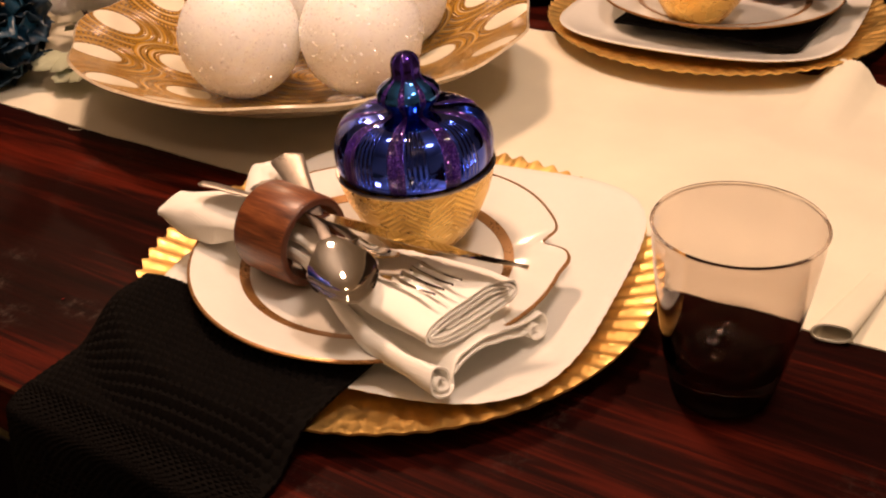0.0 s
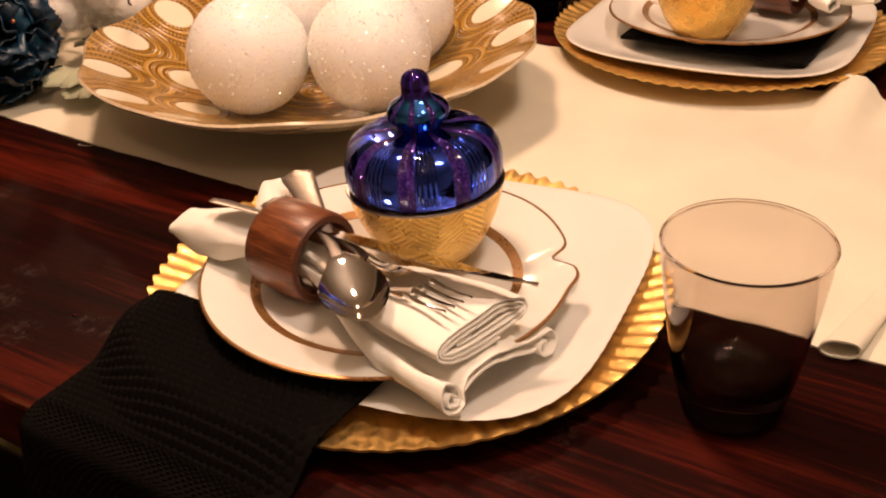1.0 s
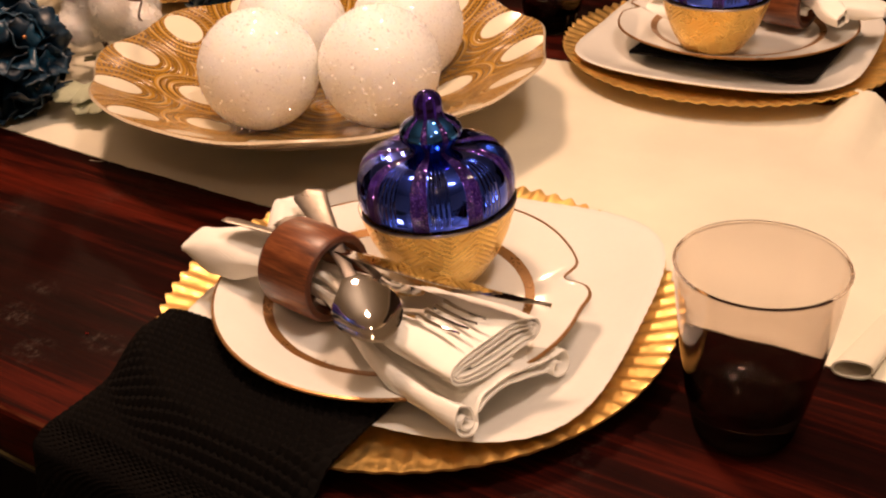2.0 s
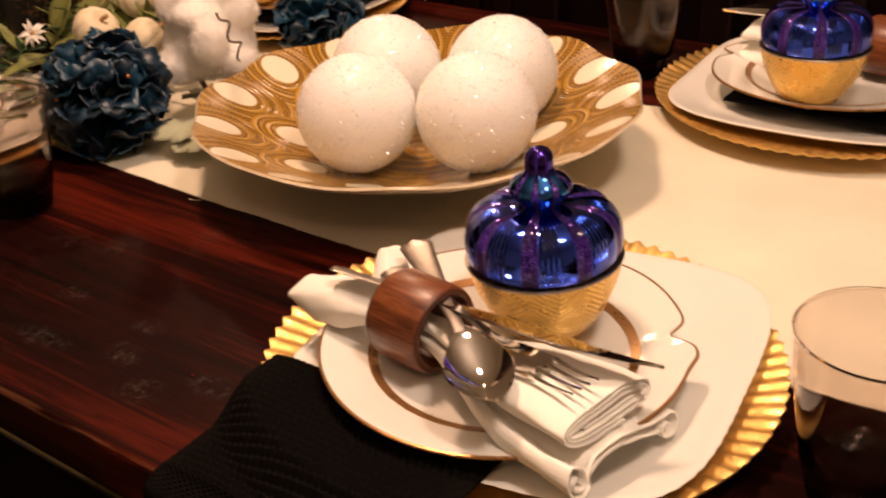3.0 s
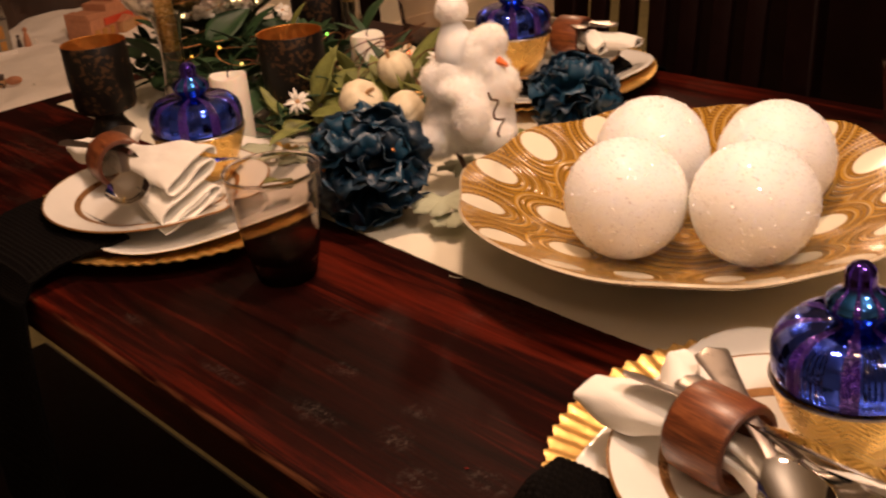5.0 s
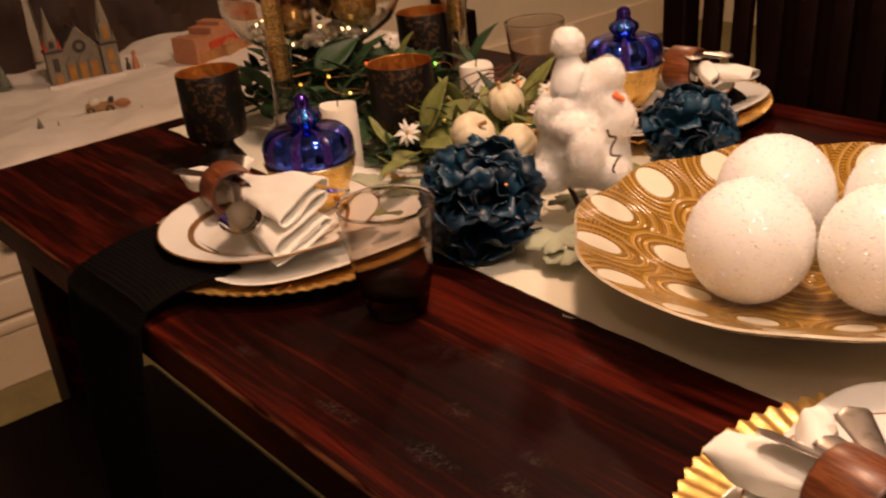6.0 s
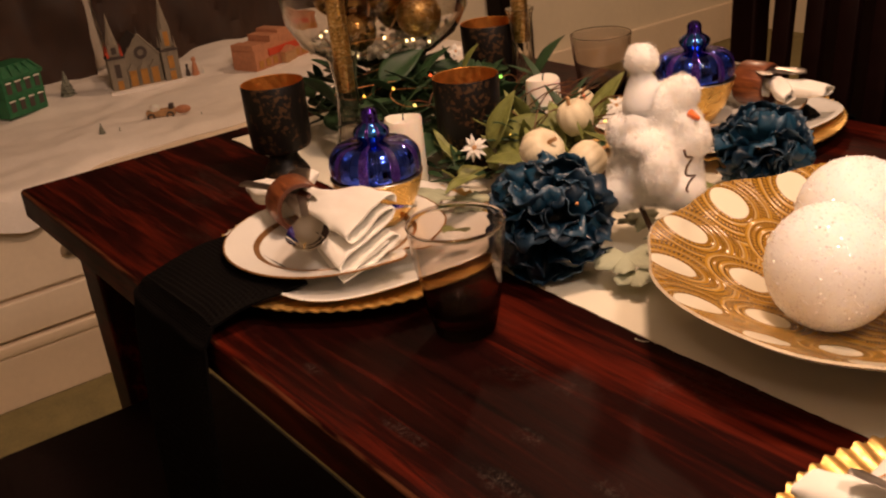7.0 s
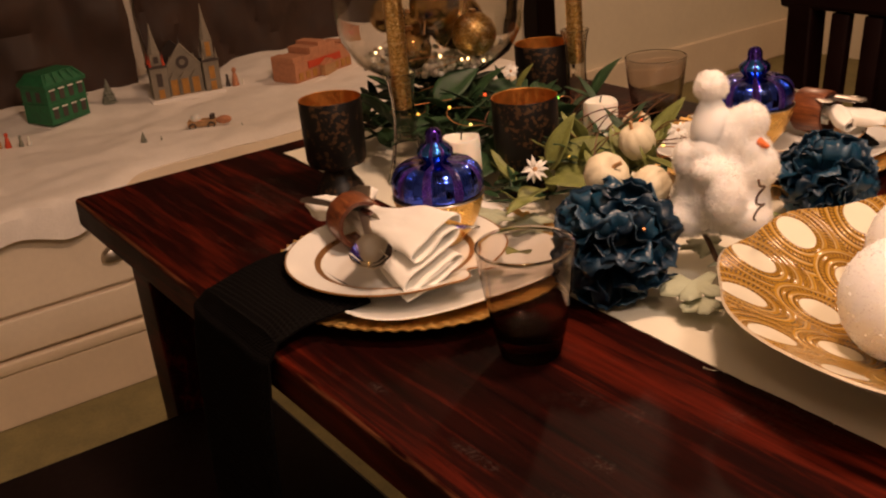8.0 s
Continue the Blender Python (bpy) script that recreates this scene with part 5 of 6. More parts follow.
def daisy():
    t = thing("white_daisy", "small white fabric daisy in the garland", "flower", "white daisies")
    part("eye", ball(0.0045, 12, 8, squash=0.6), TAN, t)
    mesh = mesh_of("petal", leaf_sheet(0.018, 0.0033, 0.3, -0.007, 7), DAISY)
    for k in range(11):
        child("petal", mesh, t, pose(0, 0, 0, 0, 0, 32.7 * k) @ pose(0.003, 0, 0, 0, -34 + 21 * (k % 3), 7 * (k % 2)))
    return t


garland()
GOURD_1, DAISY_1 = gourd(), daisy()
for p, r in (((0.686, 0.352, 0.848), (20, 40, 30)), ((0.722, 0.372, 0.838), (-30, 60, 50)), ((0.650, 0.452, 0.846), (20, -10, 0)), ((0.470, 0.610, 0.790), (0, 15, 0))):
    put(GOURD_1, pose(*p, *r) @ Matrix.Diagonal((0.86, 0.86, 1.0, 1)))
for p, r in (((0.585, 0.352, 0.842), (55, 0, 40)), ((0.235, 0.640, 0.800), (50, 10, 20)), ((0.655, 0.500, 0.865), (30, 40, 0)), ((0.305, 0.540, 0.873), (60, 10, 35))):
    put(DAISY_1, pose(*p, *r) @ Matrix.Diagonal((0.72, 0.72, 0.72, 1)))


def twig():
    """A springy coil of wire that rises out of the garland and leans over the bowl's rim."""
    t = thing("curled_twig", "thin dark curled wire twig leaning over the bowl", "twig")
    a, b = Vector((0.792, 0.470, 0.784)), Vector((0.911, 0.330, 0.913))
    pts = [(0.776, 0.486, 0.768)] + [a.lerp(b, k / 16) + Vector((0.0058 * math.sin(k * 1.45), 0.0058 * math.cos(k * 1.45), 0.004 * math.sin(k * 1.45 + 1))) * (1 - 0.5 * k / 16) for k in range(17)]
    part("stem", tube(smooth_line(pts, 130), 0.0011, 7), WIRE, t)
    return t


def fairy_lights():
    rnd = random.Random(6)
    t = thing("fairy_lights", "string of tiny coloured fairy lights on copper wire", "fairy lights")
    pts = [Vector((0.18 + 0.026 * k, 0.44 + 0.09 * math.sin(k * 1.7) + 0.012 * k * 0.5, (0.838 if k < 10 else 0.812) + 0.016 * math.sin(k * 2.3))) for k in range(18)]
    part("wire", tube(smooth_line(pts, 160), 0.0006, 6), COPPER, t)
    tints = ((1.0, 0.12, 0.03), (0.3, 1.0, 0.12), (1.0, 0.55, 0.08), (1.0, 0.75, 0.2))
    mats = []
    for k, c in enumerate(tints):
        m = bpy.data.materials.new("lit_bulb")
        m.use_nodes = True
        b = m.node_tree.nodes["Principled BSDF"]
        b.inputs["Base Color"].default_value = (*c, 1)
        b.inputs["Emission Color"].default_value = (*c, 1)
        b.inputs["Emission Strength"].default_value = 1.6
        mats.append(m)
    for k, p in enumerate(pts):
        part("light_bulb", ball(0.0022, 8, 6, m=Matrix.Translation(p + Vector((0, 0, 0.002)))), mats[k % 4], t)
    return t


twig()
fairy_lights()


# ---- candles and vases ----
def votive():
    t = thing("votive_holder", "black footed votive holder printed with worn gold flowers", "candle holder", "black and gold votive holders")
    part("foot", lathe([(0.001, 0), (0.030, 0), (0.0315, 0.002), (0.0285, 0.008), (0.0225, 0.016), (0.0185, 0.024), (0.0190, 0.030), (0.026, 0.0345), (0.001, 0.0345)], 48), HOLDER, t)
    part("cup", lathe([(0.001, 0.034), (0.030, 0.034), (0.0365, 0.037), (0.0390, 0.044), (0.0402, 0.08), (0.0405, 0.122), (0.0400, 0.1228)], 64), HOLDER, t)
    bm = lathe([(0.0400, 0.1228), (0.0393, 0.1222), (0.0390, 0.08), (0.0376, 0.045), (0.034, 0.0405), (0.001, 0.040)], 64)
    for f in list(bm.faces):
        if len(f.verts) > 4 and f.calc_center_median().z > 0.1:
            bm.faces.remove(f)
    part("lining", bm, HOLDER_IN, t, "coppery gold inside")
    for c in t.children:
        if c.name.startswith("cup"):
            own = bmesh.new()
            own.from_mesh(c.data)
            own.faces.ensure_lookup_table()
            for f in list(own.faces):
                if len(f.verts) > 4 and f.calc_center_median().z > 0.1:
                    own.faces.remove(f)
            own.to_mesh(c.data)
            own.free()
    return t


def bud_vase():
    t = thing("candle_vase", "clear glass bud vase holding a gold glitter taper", "candlestick", "glass candle vases")

    def flute(a, r, z, i):
        return r * (1 + 0.025 * math.cos(a * 12)), z
    prof = [(0.001, 0.0), (0.027, 0.0), (0.030, 0.002), (0.029, 0.006), (0.0235, 0.022), (0.0165, 0.055), (0.0140, 0.085), (0.0145, 0.110), (0.0175, 0.135), (0.0205, 0.145), (0.0195, 0.1455),
            (0.0162, 0.135), (0.0130, 0.110), (0.0126, 0.085), (0.0148, 0.055), (0.021, 0.022), (0.022, 0.010), (0.001, 0.008)]
    part("vase", lathe(prof, 72, flute), CLEAR, t)
    n = 46
    pts = [(0.001, 0.098), (0.0105, 0.098)] + [(0.0113 + 0.0010 * (k % 2), 0.102 + 0.00310 * k) for k in range(2 * n)] + [(0.008, 0.392), (0.001, 0.394)]
    part("taper", lathe(pts, 28), GOLD_GLITTER, t, "rough gold glitter taper candle")
    return t


def pillar(h, r):
    t = thing("white_candle", "short ivory pillar candle, unlit, on the runner", "candle", "ivory pillar candles")
    part("wax", lathe([(0.001, 0), (r * 0.97, 0), (r, 0.002), (r, h - 0.003), (r * 0.94, h), (r * 0.7, h - 0.002), (0.001, h - 0.003)], 40, lambda a, q, z, i: (q * (1 + 0.012 * math.sin(a * 3 + z * 90)), z + (0.0015 * math.sin(2 * a) if z > h / 2 else 0))), WAX, t)
    part("wick", tube([Vector((0, 0, h - 0.004)), Vector((0.0005, 0, h + 0.002)), Vector((0.002, 0, h + 0.006))], 0.0009, 6), ROOF_DARK, t, "burnt wick")
    return t


VOTIVE, BUD = votive(), bud_vase()
ON = TOP + 0.003
for x, y in ((0.264, 0.278), (0.462, 0.438), (0.245, 0.645)):
    put(VOTIVE, pose(x, y, ON if y > 0.27 else TOP, 0, 0, x * 500))
for x, y in ((0.308, 0.360), (0.302, 0.660)):
    put(BUD, pose(x, y, ON))
pillar(0.088, 0.0225).matrix_basis = pose(0.4445, 0.3535, ON)
pillar(0.100, 0.0215).matrix_basis = pose(0.490, 0.5350, ON, 0, 0, 70)


def hurricane():
    rnd = random.Random(9)
    at = pose(0.155, 0.513, ON)
    t = thing("glass_vase", "large footed clear glass vase filled with ornaments", "vase", at=at)
    prof = [(0.001, 0.0), (0.055, 0.0), (0.060, 0.003), (0.054, 0.007), (0.022, 0.020), (0.016, 0.045), (0.020, 0.075), (0.045, 0.086), (0.085, 0.100), (0.115, 0.122), (0.133, 0.155), (0.139, 0.200), (0.136, 0.260), (0.1305, 0.317), (0.130, 0.320),
            (0.1285, 0.320), (0.129, 0.317), (0.1345, 0.260), (0.137, 0.200), (0.131, 0.157), (0.113, 0.125), (0.083, 0.1035), (0.042, 0.091), (0.001, 0.088)]
    part("vase_glass", lathe(prof, 72), CLEAR, t)
    for x, y, z, r, m in ((0.02, -0.05, 0.137, 0.030, BRONZE), (0.065, 0.03, 0.150, 0.032, GOLD_GLITTER), (-0.05, -0.005, 0.145, 0.032, BRONZE), (0.0, 0.045, 0.158, 0.042, BRONZE), (0.03, -0.01, 0.196, 0.036, BRONZE), (-0.04, 0.03, 0.205, 0.034, BRONZE), (-0.02, -0.06, 0.185, 0.026, BRONZE)):
        ob = thing("bauble", "gold or bronze bauble inside the glass vase", "bauble", "baubles in the vase", at=at @ pose(x, y, z))
        part("shell", ball(r, 28, 18), m, ob)
        part("cap", lathe([(0.001, r + 0.004), (0.005, r + 0.004), (0.0055, r - 0.001), (0.001, r - 0.001)], 16), GILT, ob)
    bm = bmesh.new()
    for k in range(150):
        a, q = rnd.uniform(0, 6.283), 0.105 * math.sqrt(rnd.random())
        z = 0.099 + 0.30 * max(0, q - 0.035) ** 1.15 + rnd.uniform(0, 0.012)
        ball(0.0052, 8, 6, bm, Matrix.Translation((q * math.cos(a), q * math.sin(a), z)))
    ob = link("glass_beads", bm, BEAD, at=at)
    tagged(ob, "loose clear glass beads in the vase", "beads", "", "stuff")
    lights = thing("fairy_lights", "warm white fairy lights among the beads in the vase", "fairy lights", at=at)
    warm = bpy.data.materials.new("warm_bulb")
    warm.use_nodes = True
    b = warm.node_tree.nodes["Principled BSDF"]
    b.inputs["Base Color"].default_value = b.inputs["Emission Color"].default_value = (1.0, 0.72, 0.34, 1)
    b.inputs["Emission Strength"].default_value = 6.0
    pts = [Vector((0.088 * math.cos(k * 0.83), 0.088 * math.sin(k * 0.83), 0.124 + 0.012 * math.sin(k * 2.1))) for k in range(16)]
    part("wire", tube(smooth_line(pts, 120), 0.0005, 5), COPPER, lights)
    for p in pts:
        part("light_bulb", ball(0.0020, 8, 6, m=Matrix.Translation(p)), warm, lights)
    w = thing("dried_twigs", "dry curled twigs standing in the glass vase", "twigs", at=at)
    for k in range(6):
        a = k * 1.05
        part("twig", tube(smooth_line([(0.03 * math.cos(a), 0.03 * math.sin(a), 0.13), (0.06 * math.cos(a + 0.4), 0.06 * math.sin(a + 0.4), 0.19), (0.04 * math.cos(a + 1.2), 0.05 * math.sin(a + 1.2), 0.24), (0.09 * math.cos(a + 1.7), 0.08 * math.sin(a + 1.7), 0.30)], 24), 0.0013, 6), TAN, w)
    return t


hurricane()

# ---- window seat with a snow village, backdrop and far chairs ----
SEAT_X, SEAT_Z = -0.86, 0.485


def window_seat():
    t = thing("window_seat", "cream painted low drawer unit along the wall", "cabinet")
    part("body", box(-1.79, -1.50, 0.1275, SEAT_X - 0.022, 1.60, SEAT_Z - 0.027, bevel=0.004), CABINET, t)
    part("plinth", box(-1.78, -1.49, 0.0, SEAT_X - 0.006, 1.59, 0.127, bevel=0.004), CABINET, t)
    part("moulding", box(SEAT_X - 0.022, -1.50, 0.128, SEAT_X, 1.60, 0.160, bevel=0.010, seg=3), CABINET, t)
    part("worktop", box(-1.79, -1.52, SEAT_Z - 0.026, SEAT_X + 0.012, 1.615, SEAT_Z, bevel=0.006), CABINET, t, "cream top board")
    for y0 in (-1.26, -0.245, 0.77):
        y1 = min(y0 + 1.0, 1.59)
        for z0, z1 in ((0.168, 0.255), (0.265, 0.440)):
            d = part("drawer", box(SEAT_X - 0.022, y0, z0, SEAT_X - 0.003, y1, z1, bevel=0.005), CABINET, t)
            if z0 > 0.2:
                cup = lathe([(0.0005, 0.020), (0.012, 0.019), (0.022, 0.014), (0.027, 0.006), (0.028, 0.0), (0.0265, 0.0), (0.0255, 0.006), (0.021, 0.0125), (0.012, 0.0170), (0.0005, 0.018)], 24)
                bmesh.ops.bisect_plane(cup, geom=cup.verts[:] + cup.edges[:] + cup.faces[:], plane_co=(0.004, 0, 0), plane_no=(1, 0, 0), clear_outer=True)
                part("cup_pull", cup, NICKEL, d, "dull nickel cup pull", at=pose(SEAT_X - 0.003, (y0 + y1) / 2, 0.332, 0, 90, 0))
    return t


def snow_height(x, y):
    h = 0.016 + 0.012 * noise.noise(Vector((x * 5, y * 5, 1))) + 0.006 * noise.noise(Vector((x * 16, y * 16, 5)))
    h += 0.030 * max(0.0, min(1.0, (-1.40 - x) / 0.18)) * (0.8 + 0.5 * noise.noise(Vector((1, y * 6, 3))))
    return max(0.006, h)


def snow_blanket():
    rows = []
    nx, ny = 90, 220
    for j in range(ny):
        y = -1.45 + 3.0 * j / (ny - 1)
        over = 1 / (1 + math.exp((y - 0.33) / 0.02))
        row = []
        reach = (SEAT_X - 0.085) + over * (0.075 + 0.05) + 0.012 * noise.noise(Vector((y * 9, 4, 1)))
        for i in range(nx):
            f = i / (nx - 1)
            x = -1.77 + (reach + 1.77) * f
            z = SEAT_Z + snow_height(x, y) * (1 - max(0, (f - 0.95) / 0.05) ** 2)
            spill = max(0.0, x - (SEAT_X + 0.008))
            if spill > 0:
                z -= spill * 1.8
                x = SEAT_X + 0.016 + spill * 0.35
            row.append((x, y, z))
        rows.append(row)
    bm = bmesh.new()
    grid(bm, rows, flip=True)
    thicken(bm, 0.004)
    return tagged(link("snow_blanket", bm, SNOW), "white cotton snow sheet spread over the window seat", "artificial snow")


window_seat()
snow_blanket()


def on_snow(x, y, turn=0.0):
    return pose(x, y, SEAT_Z + snow_height(x, y) - 0.002, 0, 0, turn)


def wedge(x0, x1, y0, y1, z0, z1):
    """A gable roof whose ridge runs along x."""
    bm = bmesh.new()
    ym = (y0 + y1) / 2
    a = [bm.verts.new(p) for p in ((x0, y0, z0), (x0, y1, z0), (x0, ym, z1), (x1, y0, z0), (x1, y1, z0), (x1, ym, z1))]
    for q in ((0, 2, 1), (3, 4, 5), (0, 3, 5, 2), (1, 2, 5, 4), (0, 1, 4, 3)):
        bm.faces.new([a[k] for k in q])
    return bm


def spire(x, y, z, r, h):
    bm = lathe([(r, 0), (r * 0.93, h * 0.04), (r * 0.55, h * 0.36), (r * 0.22, h * 0.72), (r * 0.08, h * 0.97), (0.0004, h)], 8)
    bmesh.ops.transform(bm, matrix=pose(x, y, z, 0, 0, 22.5), verts=bm.verts[:])
    return bm


def church():
    """The gabled front looks along +x, between a short and a tall tower."""
    t = thing("model_church", "grey model church with two spires and amber windows", "model house", at=on_snow(-1.50, 0.722, -10))
    part("nave", box(-0.11, -0.052, 0, 0.036, 0.052, 0.085, bevel=0.002), STONE, t)
    part("gable", wedge(0.026, 0.039, -0.050, 0.050, 0.084, 0.146), STONE, t)
    part("roof", wedge(-0.11, 0.028, -0.056, 0.056, 0.085, 0.138), ROOF_DARK, t, "dark pitched roof")
    for y, h, belfry, s in ((-0.072, 0.096, 0.034, 0.085), (0.078, 0.092, 0.056, 0.100)):
        tower = part("tower", box(0.004, y - 0.023, 0, 0.050, y + 0.023, h, bevel=0.002), STONE, t)
        part("belfry", box(0.010, y - 0.015, h, 0.042, y + 0.015, h + belfry, bevel=0.002), STONE, tower)
        part("belfry_window", box(0.042, y - 0.007, h + 0.008, 0.0435, y + 0.007, h + belfry - 0.007, bevel=0.0005), WINDOW_AMBER if y > 0 else ROOF_DARK, tower)
        part("tower_window", box(0.050, y - 0.008, h * 0.40, 0.0518, y + 0.008, h * 0.80, bevel=0.0006), ROOF_DARK if y < 0 else WINDOW_AMBER, tower, "tall arched window")
        part("window_arch", wedge(0.0495, 0.053, y - 0.011, y + 0.011, h * 0.80, h * 0.80 + 0.014), STONE, tower)
        part("cornice", box(0.001, y - 0.026, h - 0.005, 0.0535, y + 0.026, h + 0.001, bevel=0.001), ROOF_DARK, tower)
        part("spire", spire(0.026, y, h + belfry, 0.018, s), STONE, tower)
        for dx in (0.008, 0.046):
            for dy in (-0.019, 0.019):
                part("pinnacle", spire(dx, y + dy, h, 0.0045, 0.034), SIGN_RED if y < 0 else STONE, tower)
        part("tower_door", box(0.050, y - 0.008, 0.004, 0.0520, y + 0.008, 0.030, bevel=0.001), WINDOW_AMBER, tower)
    for y in (-0.031, 0.0, 0.031):
        part("arched_door", box(0.036, y - 0.010, 0.004, 0.0395, y + 0.010, 0.050, bevel=0.001), WINDOW_AMBER, t, "amber arched opening")
        part("arch", wedge(0.036, 0.044, y - 0.014, y + 0.014, 0.050, 0.070), STONE, t)
        part("column", box(0.036, y - 0.0155, 0.0, 0.044, y - 0.0125, 0.056, bevel=0.0008), STONE, t)
    for s in (-1, 1):
        rake = tube([Vector((0.041, s * 0.052, 0.083)), Vector((0.041, s * 0.026, 0.115)), Vector((0.041, 0, 0.149))], 0.0030, 6)
        part("gable_trim", rake, STONE, t)
        part("crocket", spire(0.040, s * 0.034, 0.104, 0.0035, 0.016), STONE, t)
    part("finial", spire(0.039, 0, 0.146, 0.0045, 0.026), ROOF_DARK, t)
    rose = lathe([(0.009, -0.002), (0.018, -0.002), (0.018, 0.004), (0.009, 0.004)], 24, closed=True)
    part("rose_window", rose, ROOF_DARK, t, "round rose window", at=pose(0.039, 0, 0.096, 0, 90, 0))
    part("base", box(-0.12, -0.105, -0.010, 0.062, 0.108, 0.003, bevel=0.003), SNOW, t, "snowy base")
    return t


def green_house():
    """Two storeys under a low hipped roof with raised ribs."""
    t = thing("model_house", "green model house with a low ribbed roof", "model house", at=on_snow(-1.50, 0.358, 24) @ Matrix.Diagonal((0.86, 0.86, 0.90, 1)))
    part("house_wall", box(-0.062, -0.075, 0, 0.062, 0.075, 0.118, bevel=0.004), GREEN_HOUSE, t)
    roof = box(-0.068, -0.082, 0.117, 0.068, 0.082, 0.150, bevel=0.003)
    for v in roof.verts:
        if v.co.z > 0.135:
            v.co.x, v.co.y = v.co.x * 0.62, v.co.y * 0.78
    part("roof", roof, GREEN_HOUSE, t)
    for k in range(5):
        y = -0.052 + 0.026 * k
        part("roof_rib", tube([Vector((0.067, y * 1.35, 0.122)), Vector((0.045, y, 0.151))], 0.0025, 6), GREEN_HOUSE, t)
    part("cornice", box(-0.067, -0.080, 0.110, 0.067, 0.080, 0.118, bevel=0.002), GREEN_HOUSE, t)
    part("string_course", box(-0.064, -0.077, 0.058, 0.064, 0.077, 0.063, bevel=0.0015), GREEN_HOUSE, t)
    for y in (-0.054, -0.018, 0.018, 0.054):
        for z in (0.018, 0.072):
            w = part("window", box(0.062, y - 0.009, z, 0.0635, y + 0.009, z + 0.030, bevel=0.0005), ROOF_DARK, t, "dark little window")
            part("window_frame", box(0.0622, y - 0.011, z + 0.030, 0.0655, y + 0.011, z + 0.034, bevel=0.0008), SNOW, w, "snowy lintel")
    for x in (-0.034, 0.010):
        part("side_window", box(x, -0.0765, 0.070, x + 0.020, -0.0750, 0.100, bevel=0.0005), ROOF_DARK, t)
    return t


def station():
    t = thing("model_station", "orange brick model station with a red sign", "model house", at=on_snow(-1.42, 1.105, 20))
    part("brick_wall", box(-0.050, -0.125, 0, 0.045, 0.125, 0.066, bevel=0.002), BRICK_ORANGE, t)
    part("sign", box(0.045, -0.070, 0.040, 0.049, 0.075, 0.060, bevel=0.001), SIGN_RED, t, "plain red signboard")
    part("platform", box(-0.055, -0.14, -0.003, 0.078, 0.14, 0.006, bevel=0.002), SNOW, t)
    part("porch", box(0.045, -0.020, 0.006, 0.066, 0.030, 0.040, bevel=0.002), TAN, t)
    part("porch_roof", wedge(0.045, 0.070, -0.026, 0.036, 0.040, 0.056), BRICK_ORANGE, t)
    for k, (y, h) in enumerate(((-0.110, 0.016), (-0.072, 0.012), (-0.034, 0.030), (0.004, 0.040), (0.042, 0.030), (0.080, 0.012), (0.112, 0.016))):
        part("parapet_step", box(-0.045, y - 0.019, 0.066, 0.044, y + 0.019, 0.066 + h, bevel=0.001), BRICK_ORANGE, t)
    for y in (-0.104, -0.074, -0.044, 0.054, 0.084, 0.108):
        part("window", box(0.045, y - 0.009, 0.012, 0.0472, y + 0.009, 0.034, bevel=0.001), WINDOW_AMBER, t)
    return t


def fir(h):
    t = thing("model_fir", "tiny frosted model fir tree on the snow", "model tree", "model firs")
    prof = [(0.001, 0)] + [q for k in range(7) for q in ((h * 0.30 * (1 - k / 7.3), h * (0.08 + 0.125 * k)), (h * 0.20 * (1 - k / 7.3), h * (0.15 + 0.125 * k)))] + [(0.001, h)]
    part("crown", lathe(prof, 18, lambda a, r, z, i: (r * (1 + 0.18 * math.sin(a * 6 + i)), z)), GREY_FIR, t)
    part("trunk", lathe([(0.001, -0.004), (0.004, -0.004), (0.004, 0.01), (0.001, 0.01)], 8), ROOF_DARK, t)
    return t


def sleigh():
    t = thing("model_wagon", "tiny tan model wagon with wheels on the snow", "model wagon", at=on_snow(-1.115, 0.632, 62))
    part("bed", box(-0.052, -0.014, 0.008, 0.020, 0.014, 0.024, bevel=0.002), TAN, t)
    part("load", ball(0.014, 14, 8, m=pose(-0.030, 0, 0.027)), WAX, t, "pale bundle")
    part("team", ball(0.012, 14, 8, m=pose(0.040, 0, 0.018) @ Matrix.Diagonal((1.7, 0.8, 0.9, 1))), BRICK_ORANGE, t)
    part("driver_seat", box(0.006, -0.011, 0.024, 0.018, 0.011, 0.036, bevel=0.002), ROOF_DARK, t)
    for x in (-0.040, 0.008):
        for y in (-0.016, 0.016):
            bm = lathe([(0.006, -0.0015), (0.010, -0.0015), (0.010, 0.0015), (0.006, 0.0015)], 18, closed=True)
            part("wheel", bm, ROOF_DARK, t, at=pose(x, y, 0.010, 90, 0, 0))
    return t


def figurine(mat, h):
    t = thing("figurine", "tiny plain painted figurine on the snow", "figurine", "village figurines")
    bm = lathe([(0.001, 0), (h * 0.20, 0), (h * 0.17, h * 0.3), (h * 0.10, h * 0.68), (h * 0.06, h * 0.74), (h * 0.12, h * 0.84), (h * 0.10, h * 0.95), (0.001, h)], 14)
    part("body", bm, mat, t)
    return t


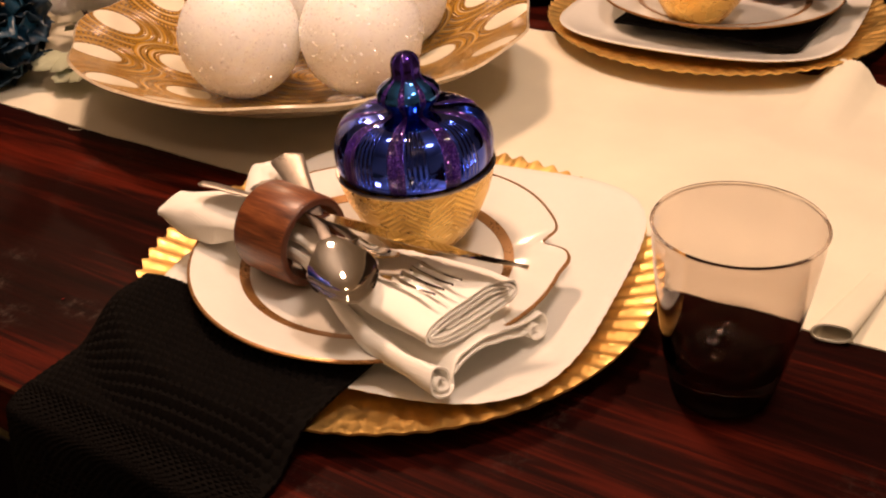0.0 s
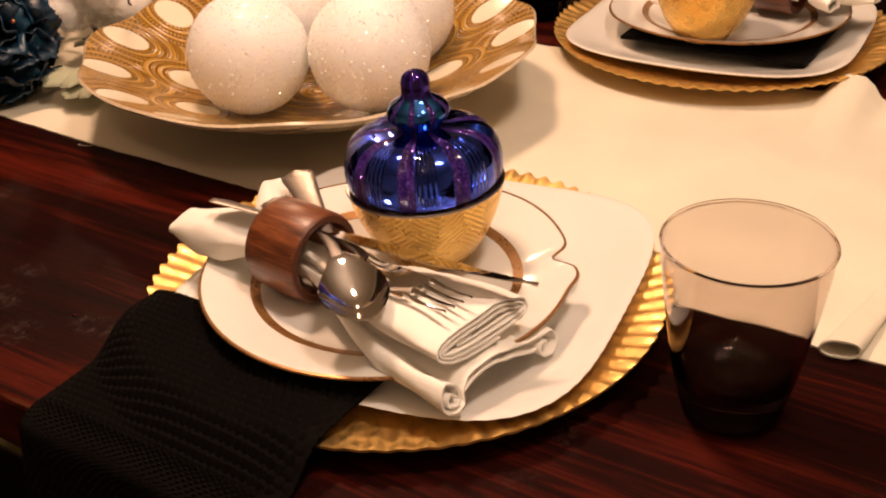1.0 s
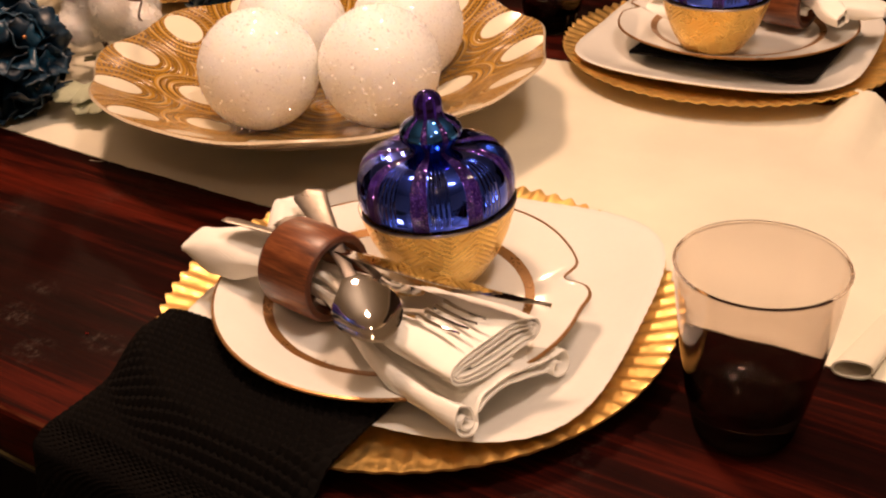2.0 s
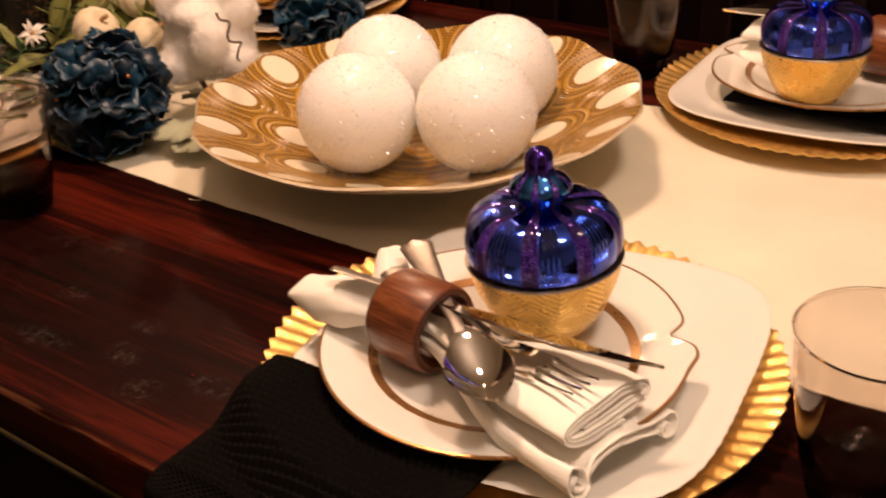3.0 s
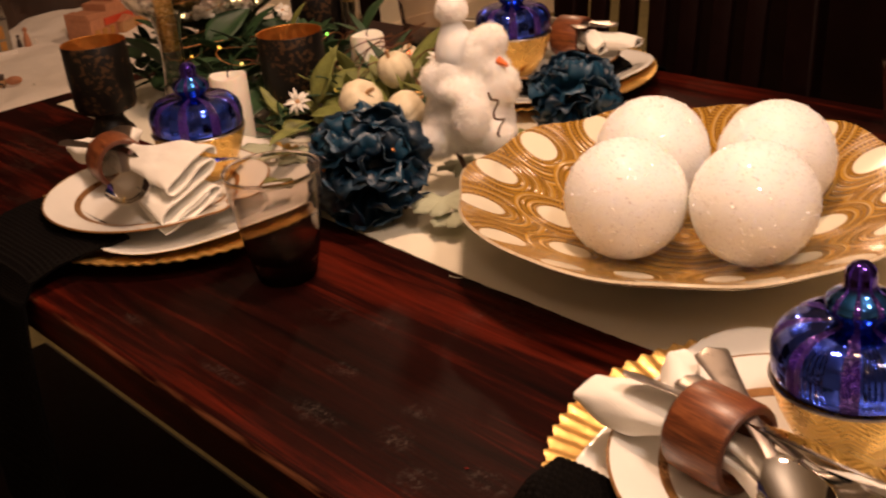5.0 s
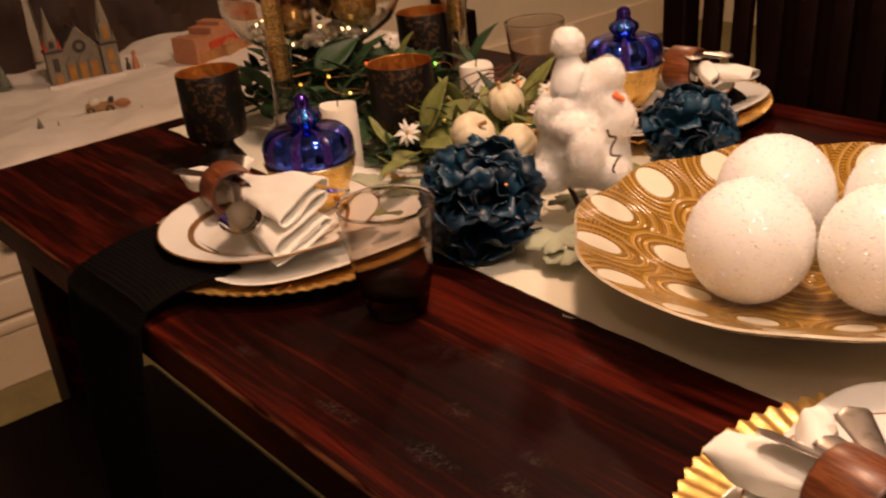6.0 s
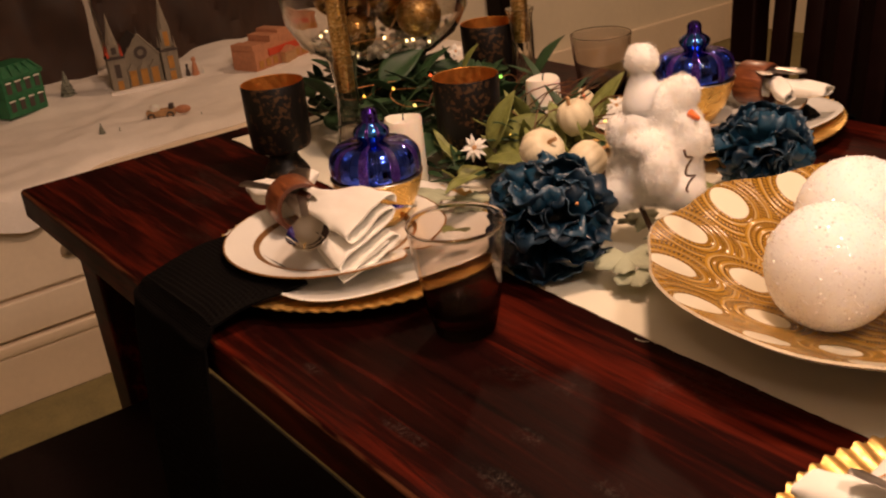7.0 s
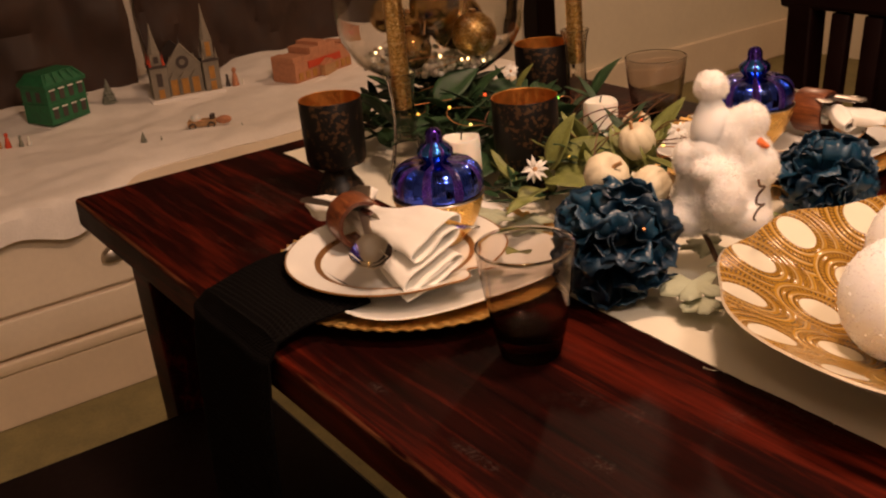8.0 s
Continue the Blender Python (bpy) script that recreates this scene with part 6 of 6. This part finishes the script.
church()
green_house()
station()
sleigh()
FIR = fir(0.075)
put(FIR, on_snow(-1.545, 0.515))
put(FIR, on_snow(-1.10, 0.452) @ Matrix.Diagonal((0.45, 0.45, 0.45, 1)))
put(FIR, on_snow(-1.62, 0.86) @ Matrix.Diagonal((0.8, 0.8, 0.8, 1)))
for x, y, h, m in ((-1.452, 0.862, 0.058, BRICK_ORANGE), (-1.46, 0.842, 0.040, ROOF_DARK), (-1.45, 0.885, 0.022, WAX), (-1.085, 0.492, 0.016, GREY_FIR), (-1.06, 0.70, 0.012, GREY_FIR), (-1.36, 0.185, 0.045, SIGN_RED), (-1.35, 0.215, 0.036, GREY_FIR), (-1.37, 0.165, 0.040, TAN), (-1.35, 0.235, 0.03, WAX)):
    figurine(m, h).matrix_basis = on_snow(x, y)


def curtain(y0, y1, seed):
    rows, n = [], 150
    for i in range(40):
        z = 0.50 + 1.75 * i / 39
        row = []
        for k in range(n):
            f = k / (n - 1)
            y = y0 + (y1 - y0) * f
            fold = 0.014 * math.sin(y * 21 + seed + 1.2 * noise.noise(Vector((y * 2, z * 1.4, seed)))) + 0.022 * noise.noise(Vector((y * 3.2, z * 2.6, seed))) + 0.060 * abs(noise.noise(Vector((y * 5 + z * 2, z * 7, seed)))) + 0.020 * abs(noise.noise(Vector((y * 14 + 6 * z, z * 17 - 5 * y, seed))))
            row.append((-1.735 + fold, y - 0.045 * (z - 0.5) * (k == 0 or f < 0.1) * (seed > 2), z))
        rows.append(row)
    bm = bmesh.new()
    grid(bm, rows)
    thicken(bm, 0.003)
    return tagged(link("curtain", bm, CURTAIN), "dark brown crumpled fabric hung behind the snow village", "curtain", "brown fabric panels")


curtain(-1.45, 0.660, 1.0)
curtain(0.705, 1.520, 3.0)
tagged(link("trim", box(-1.80, 0.655, 0.17, -1.775, 0.72, 2.2, bevel=0.004), CABINET), "cream painted window casing", "", "", "structure")
tagged(link("trim", box(-1.80, 1.560, 0.17, -1.775, 1.66, 2.2, bevel=0.004), CABINET), "cream painted window casing", "", "", "structure")


def chair():
    """A slat-back dining chair; the back's foot is at the origin, the seat reaches to -y."""
    t = thing("dining_chair", "dark wooden slat-back dining chair across the table", "chair", "slat-back dining chairs")

    def lean(bm):
        for v in bm.verts:
            if v.co.z > 0.47:
                v.co.y += 0.14 * (v.co.z - 0.47)
        return bm
    for x in (-0.225, 0.180):
        part("back_post", lean(box(x, -0.02, 0.0, x + 0.045, 0.02, 1.00, bevel=0.005)), CHAIR_WOOD, t)
        part("front_leg", box(x, -0.44, 0.0, x + 0.045, -0.395, 0.43, bevel=0.005), CHAIR_WOOD, t)
    part("seat", box(-0.235, -0.45, 0.431, 0.235, 0.03, 0.465, bevel=0.008), CHAIR_WOOD, t)
    part("top_rail", lean(box(-0.24, -0.014, 0.885, 0.24, 0.014, 1.02, bevel=0.008)), CHAIR_WOOD, t)
    part("lower_rail", lean(box(-0.18, -0.012, 0.56, 0.18, 0.012, 0.605, bevel=0.005)), CHAIR_WOOD, t)
    for k in range(6):
        x = -0.135 + 0.054 * k
        part("slat", lean(box(x - 0.015, -0.008, 0.606, x + 0.015, 0.008, 0.884, bevel=0.003)), CHAIR_WOOD, t)
    return t


CHAIR = chair()
put(CHAIR, pose(0.61, 0.985, 0, 0, 0, 3))
put(CHAIR, pose(1.275, 0.985, 0, 0, 0, -2))


def cabinet():
    # added piece that stands in for the unlit room behind the chairs
    t = thing("tall_cabinet", "added dark espresso wooden cabinet standing in for the unlit background behind the chairs", "cabinet", at=pose(-0.02, 1.80, 0))
    part("body", box(0, 0.022, 0.06, 2.6, 0.45, 1.70, bevel=0.004), CHAIR_WOOD, t)
    part("plinth", box(0.02, 0.05, 0, 2.58, 0.43, 0.059), CHAIR_WOOD, t)
    part("top", box(-0.015, 0.0, 1.701, 2.615, 0.46, 1.73, bevel=0.005), CHAIR_WOOD, t)
    for k in range(4):
        door = part("door", box(0.012 + 0.646 * k, 0.0, 0.08, 0.648 + 0.646 * k, 0.021, 1.68, bevel=0.003), CHAIR_WOOD, t)
        part("door_knob", ball(0.012, 14, 9, m=Matrix.Translation((0.06 + 0.646 * k if k % 2 else 0.60 + 0.646 * k, -0.012, 0.9))), NICKEL, door, "dull nickel knob")
    return t


cabinet()


def dark_stand():
    t = thing("tall_stand", "black narrow stand against the beige wall", "stand", at=pose(-1.74, 2.25, 0))
    part("post", box(-0.05, -0.045, 0.361, 0.04, 0.045, 1.45, bevel=0.006), CHAIR_WOOD, t)
    part("base_block", box(-0.05, -0.05, 0.0, 0.05, 0.10, 0.36, bevel=0.01), CHAIR_WOOD, t)
    return t


dark_stand()


def glitter_speck():
    """A loose flake of red glitter on the bare wood."""
    t = thing("glitter_speck", "tiny red glitter flake lying on the table", "glitter", at=pose(1.116, 0.080, TOP + 0.0006))
    bm = bmesh.new()
    bm.faces.new([bm.verts.new((0.0011 * math.cos(a), 0.0011 * math.sin(a), 0.0006 * math.cos(a + 0.6))) for a in (0, 1.05, 2.09, 3.14, 4.19, 5.24)])
    part("flake", thicken(bm, 0.0002), simple("red_foil", (1.0, 0.05, 0.04), 0.35, 0.8), t)
    return t


glitter_speck()
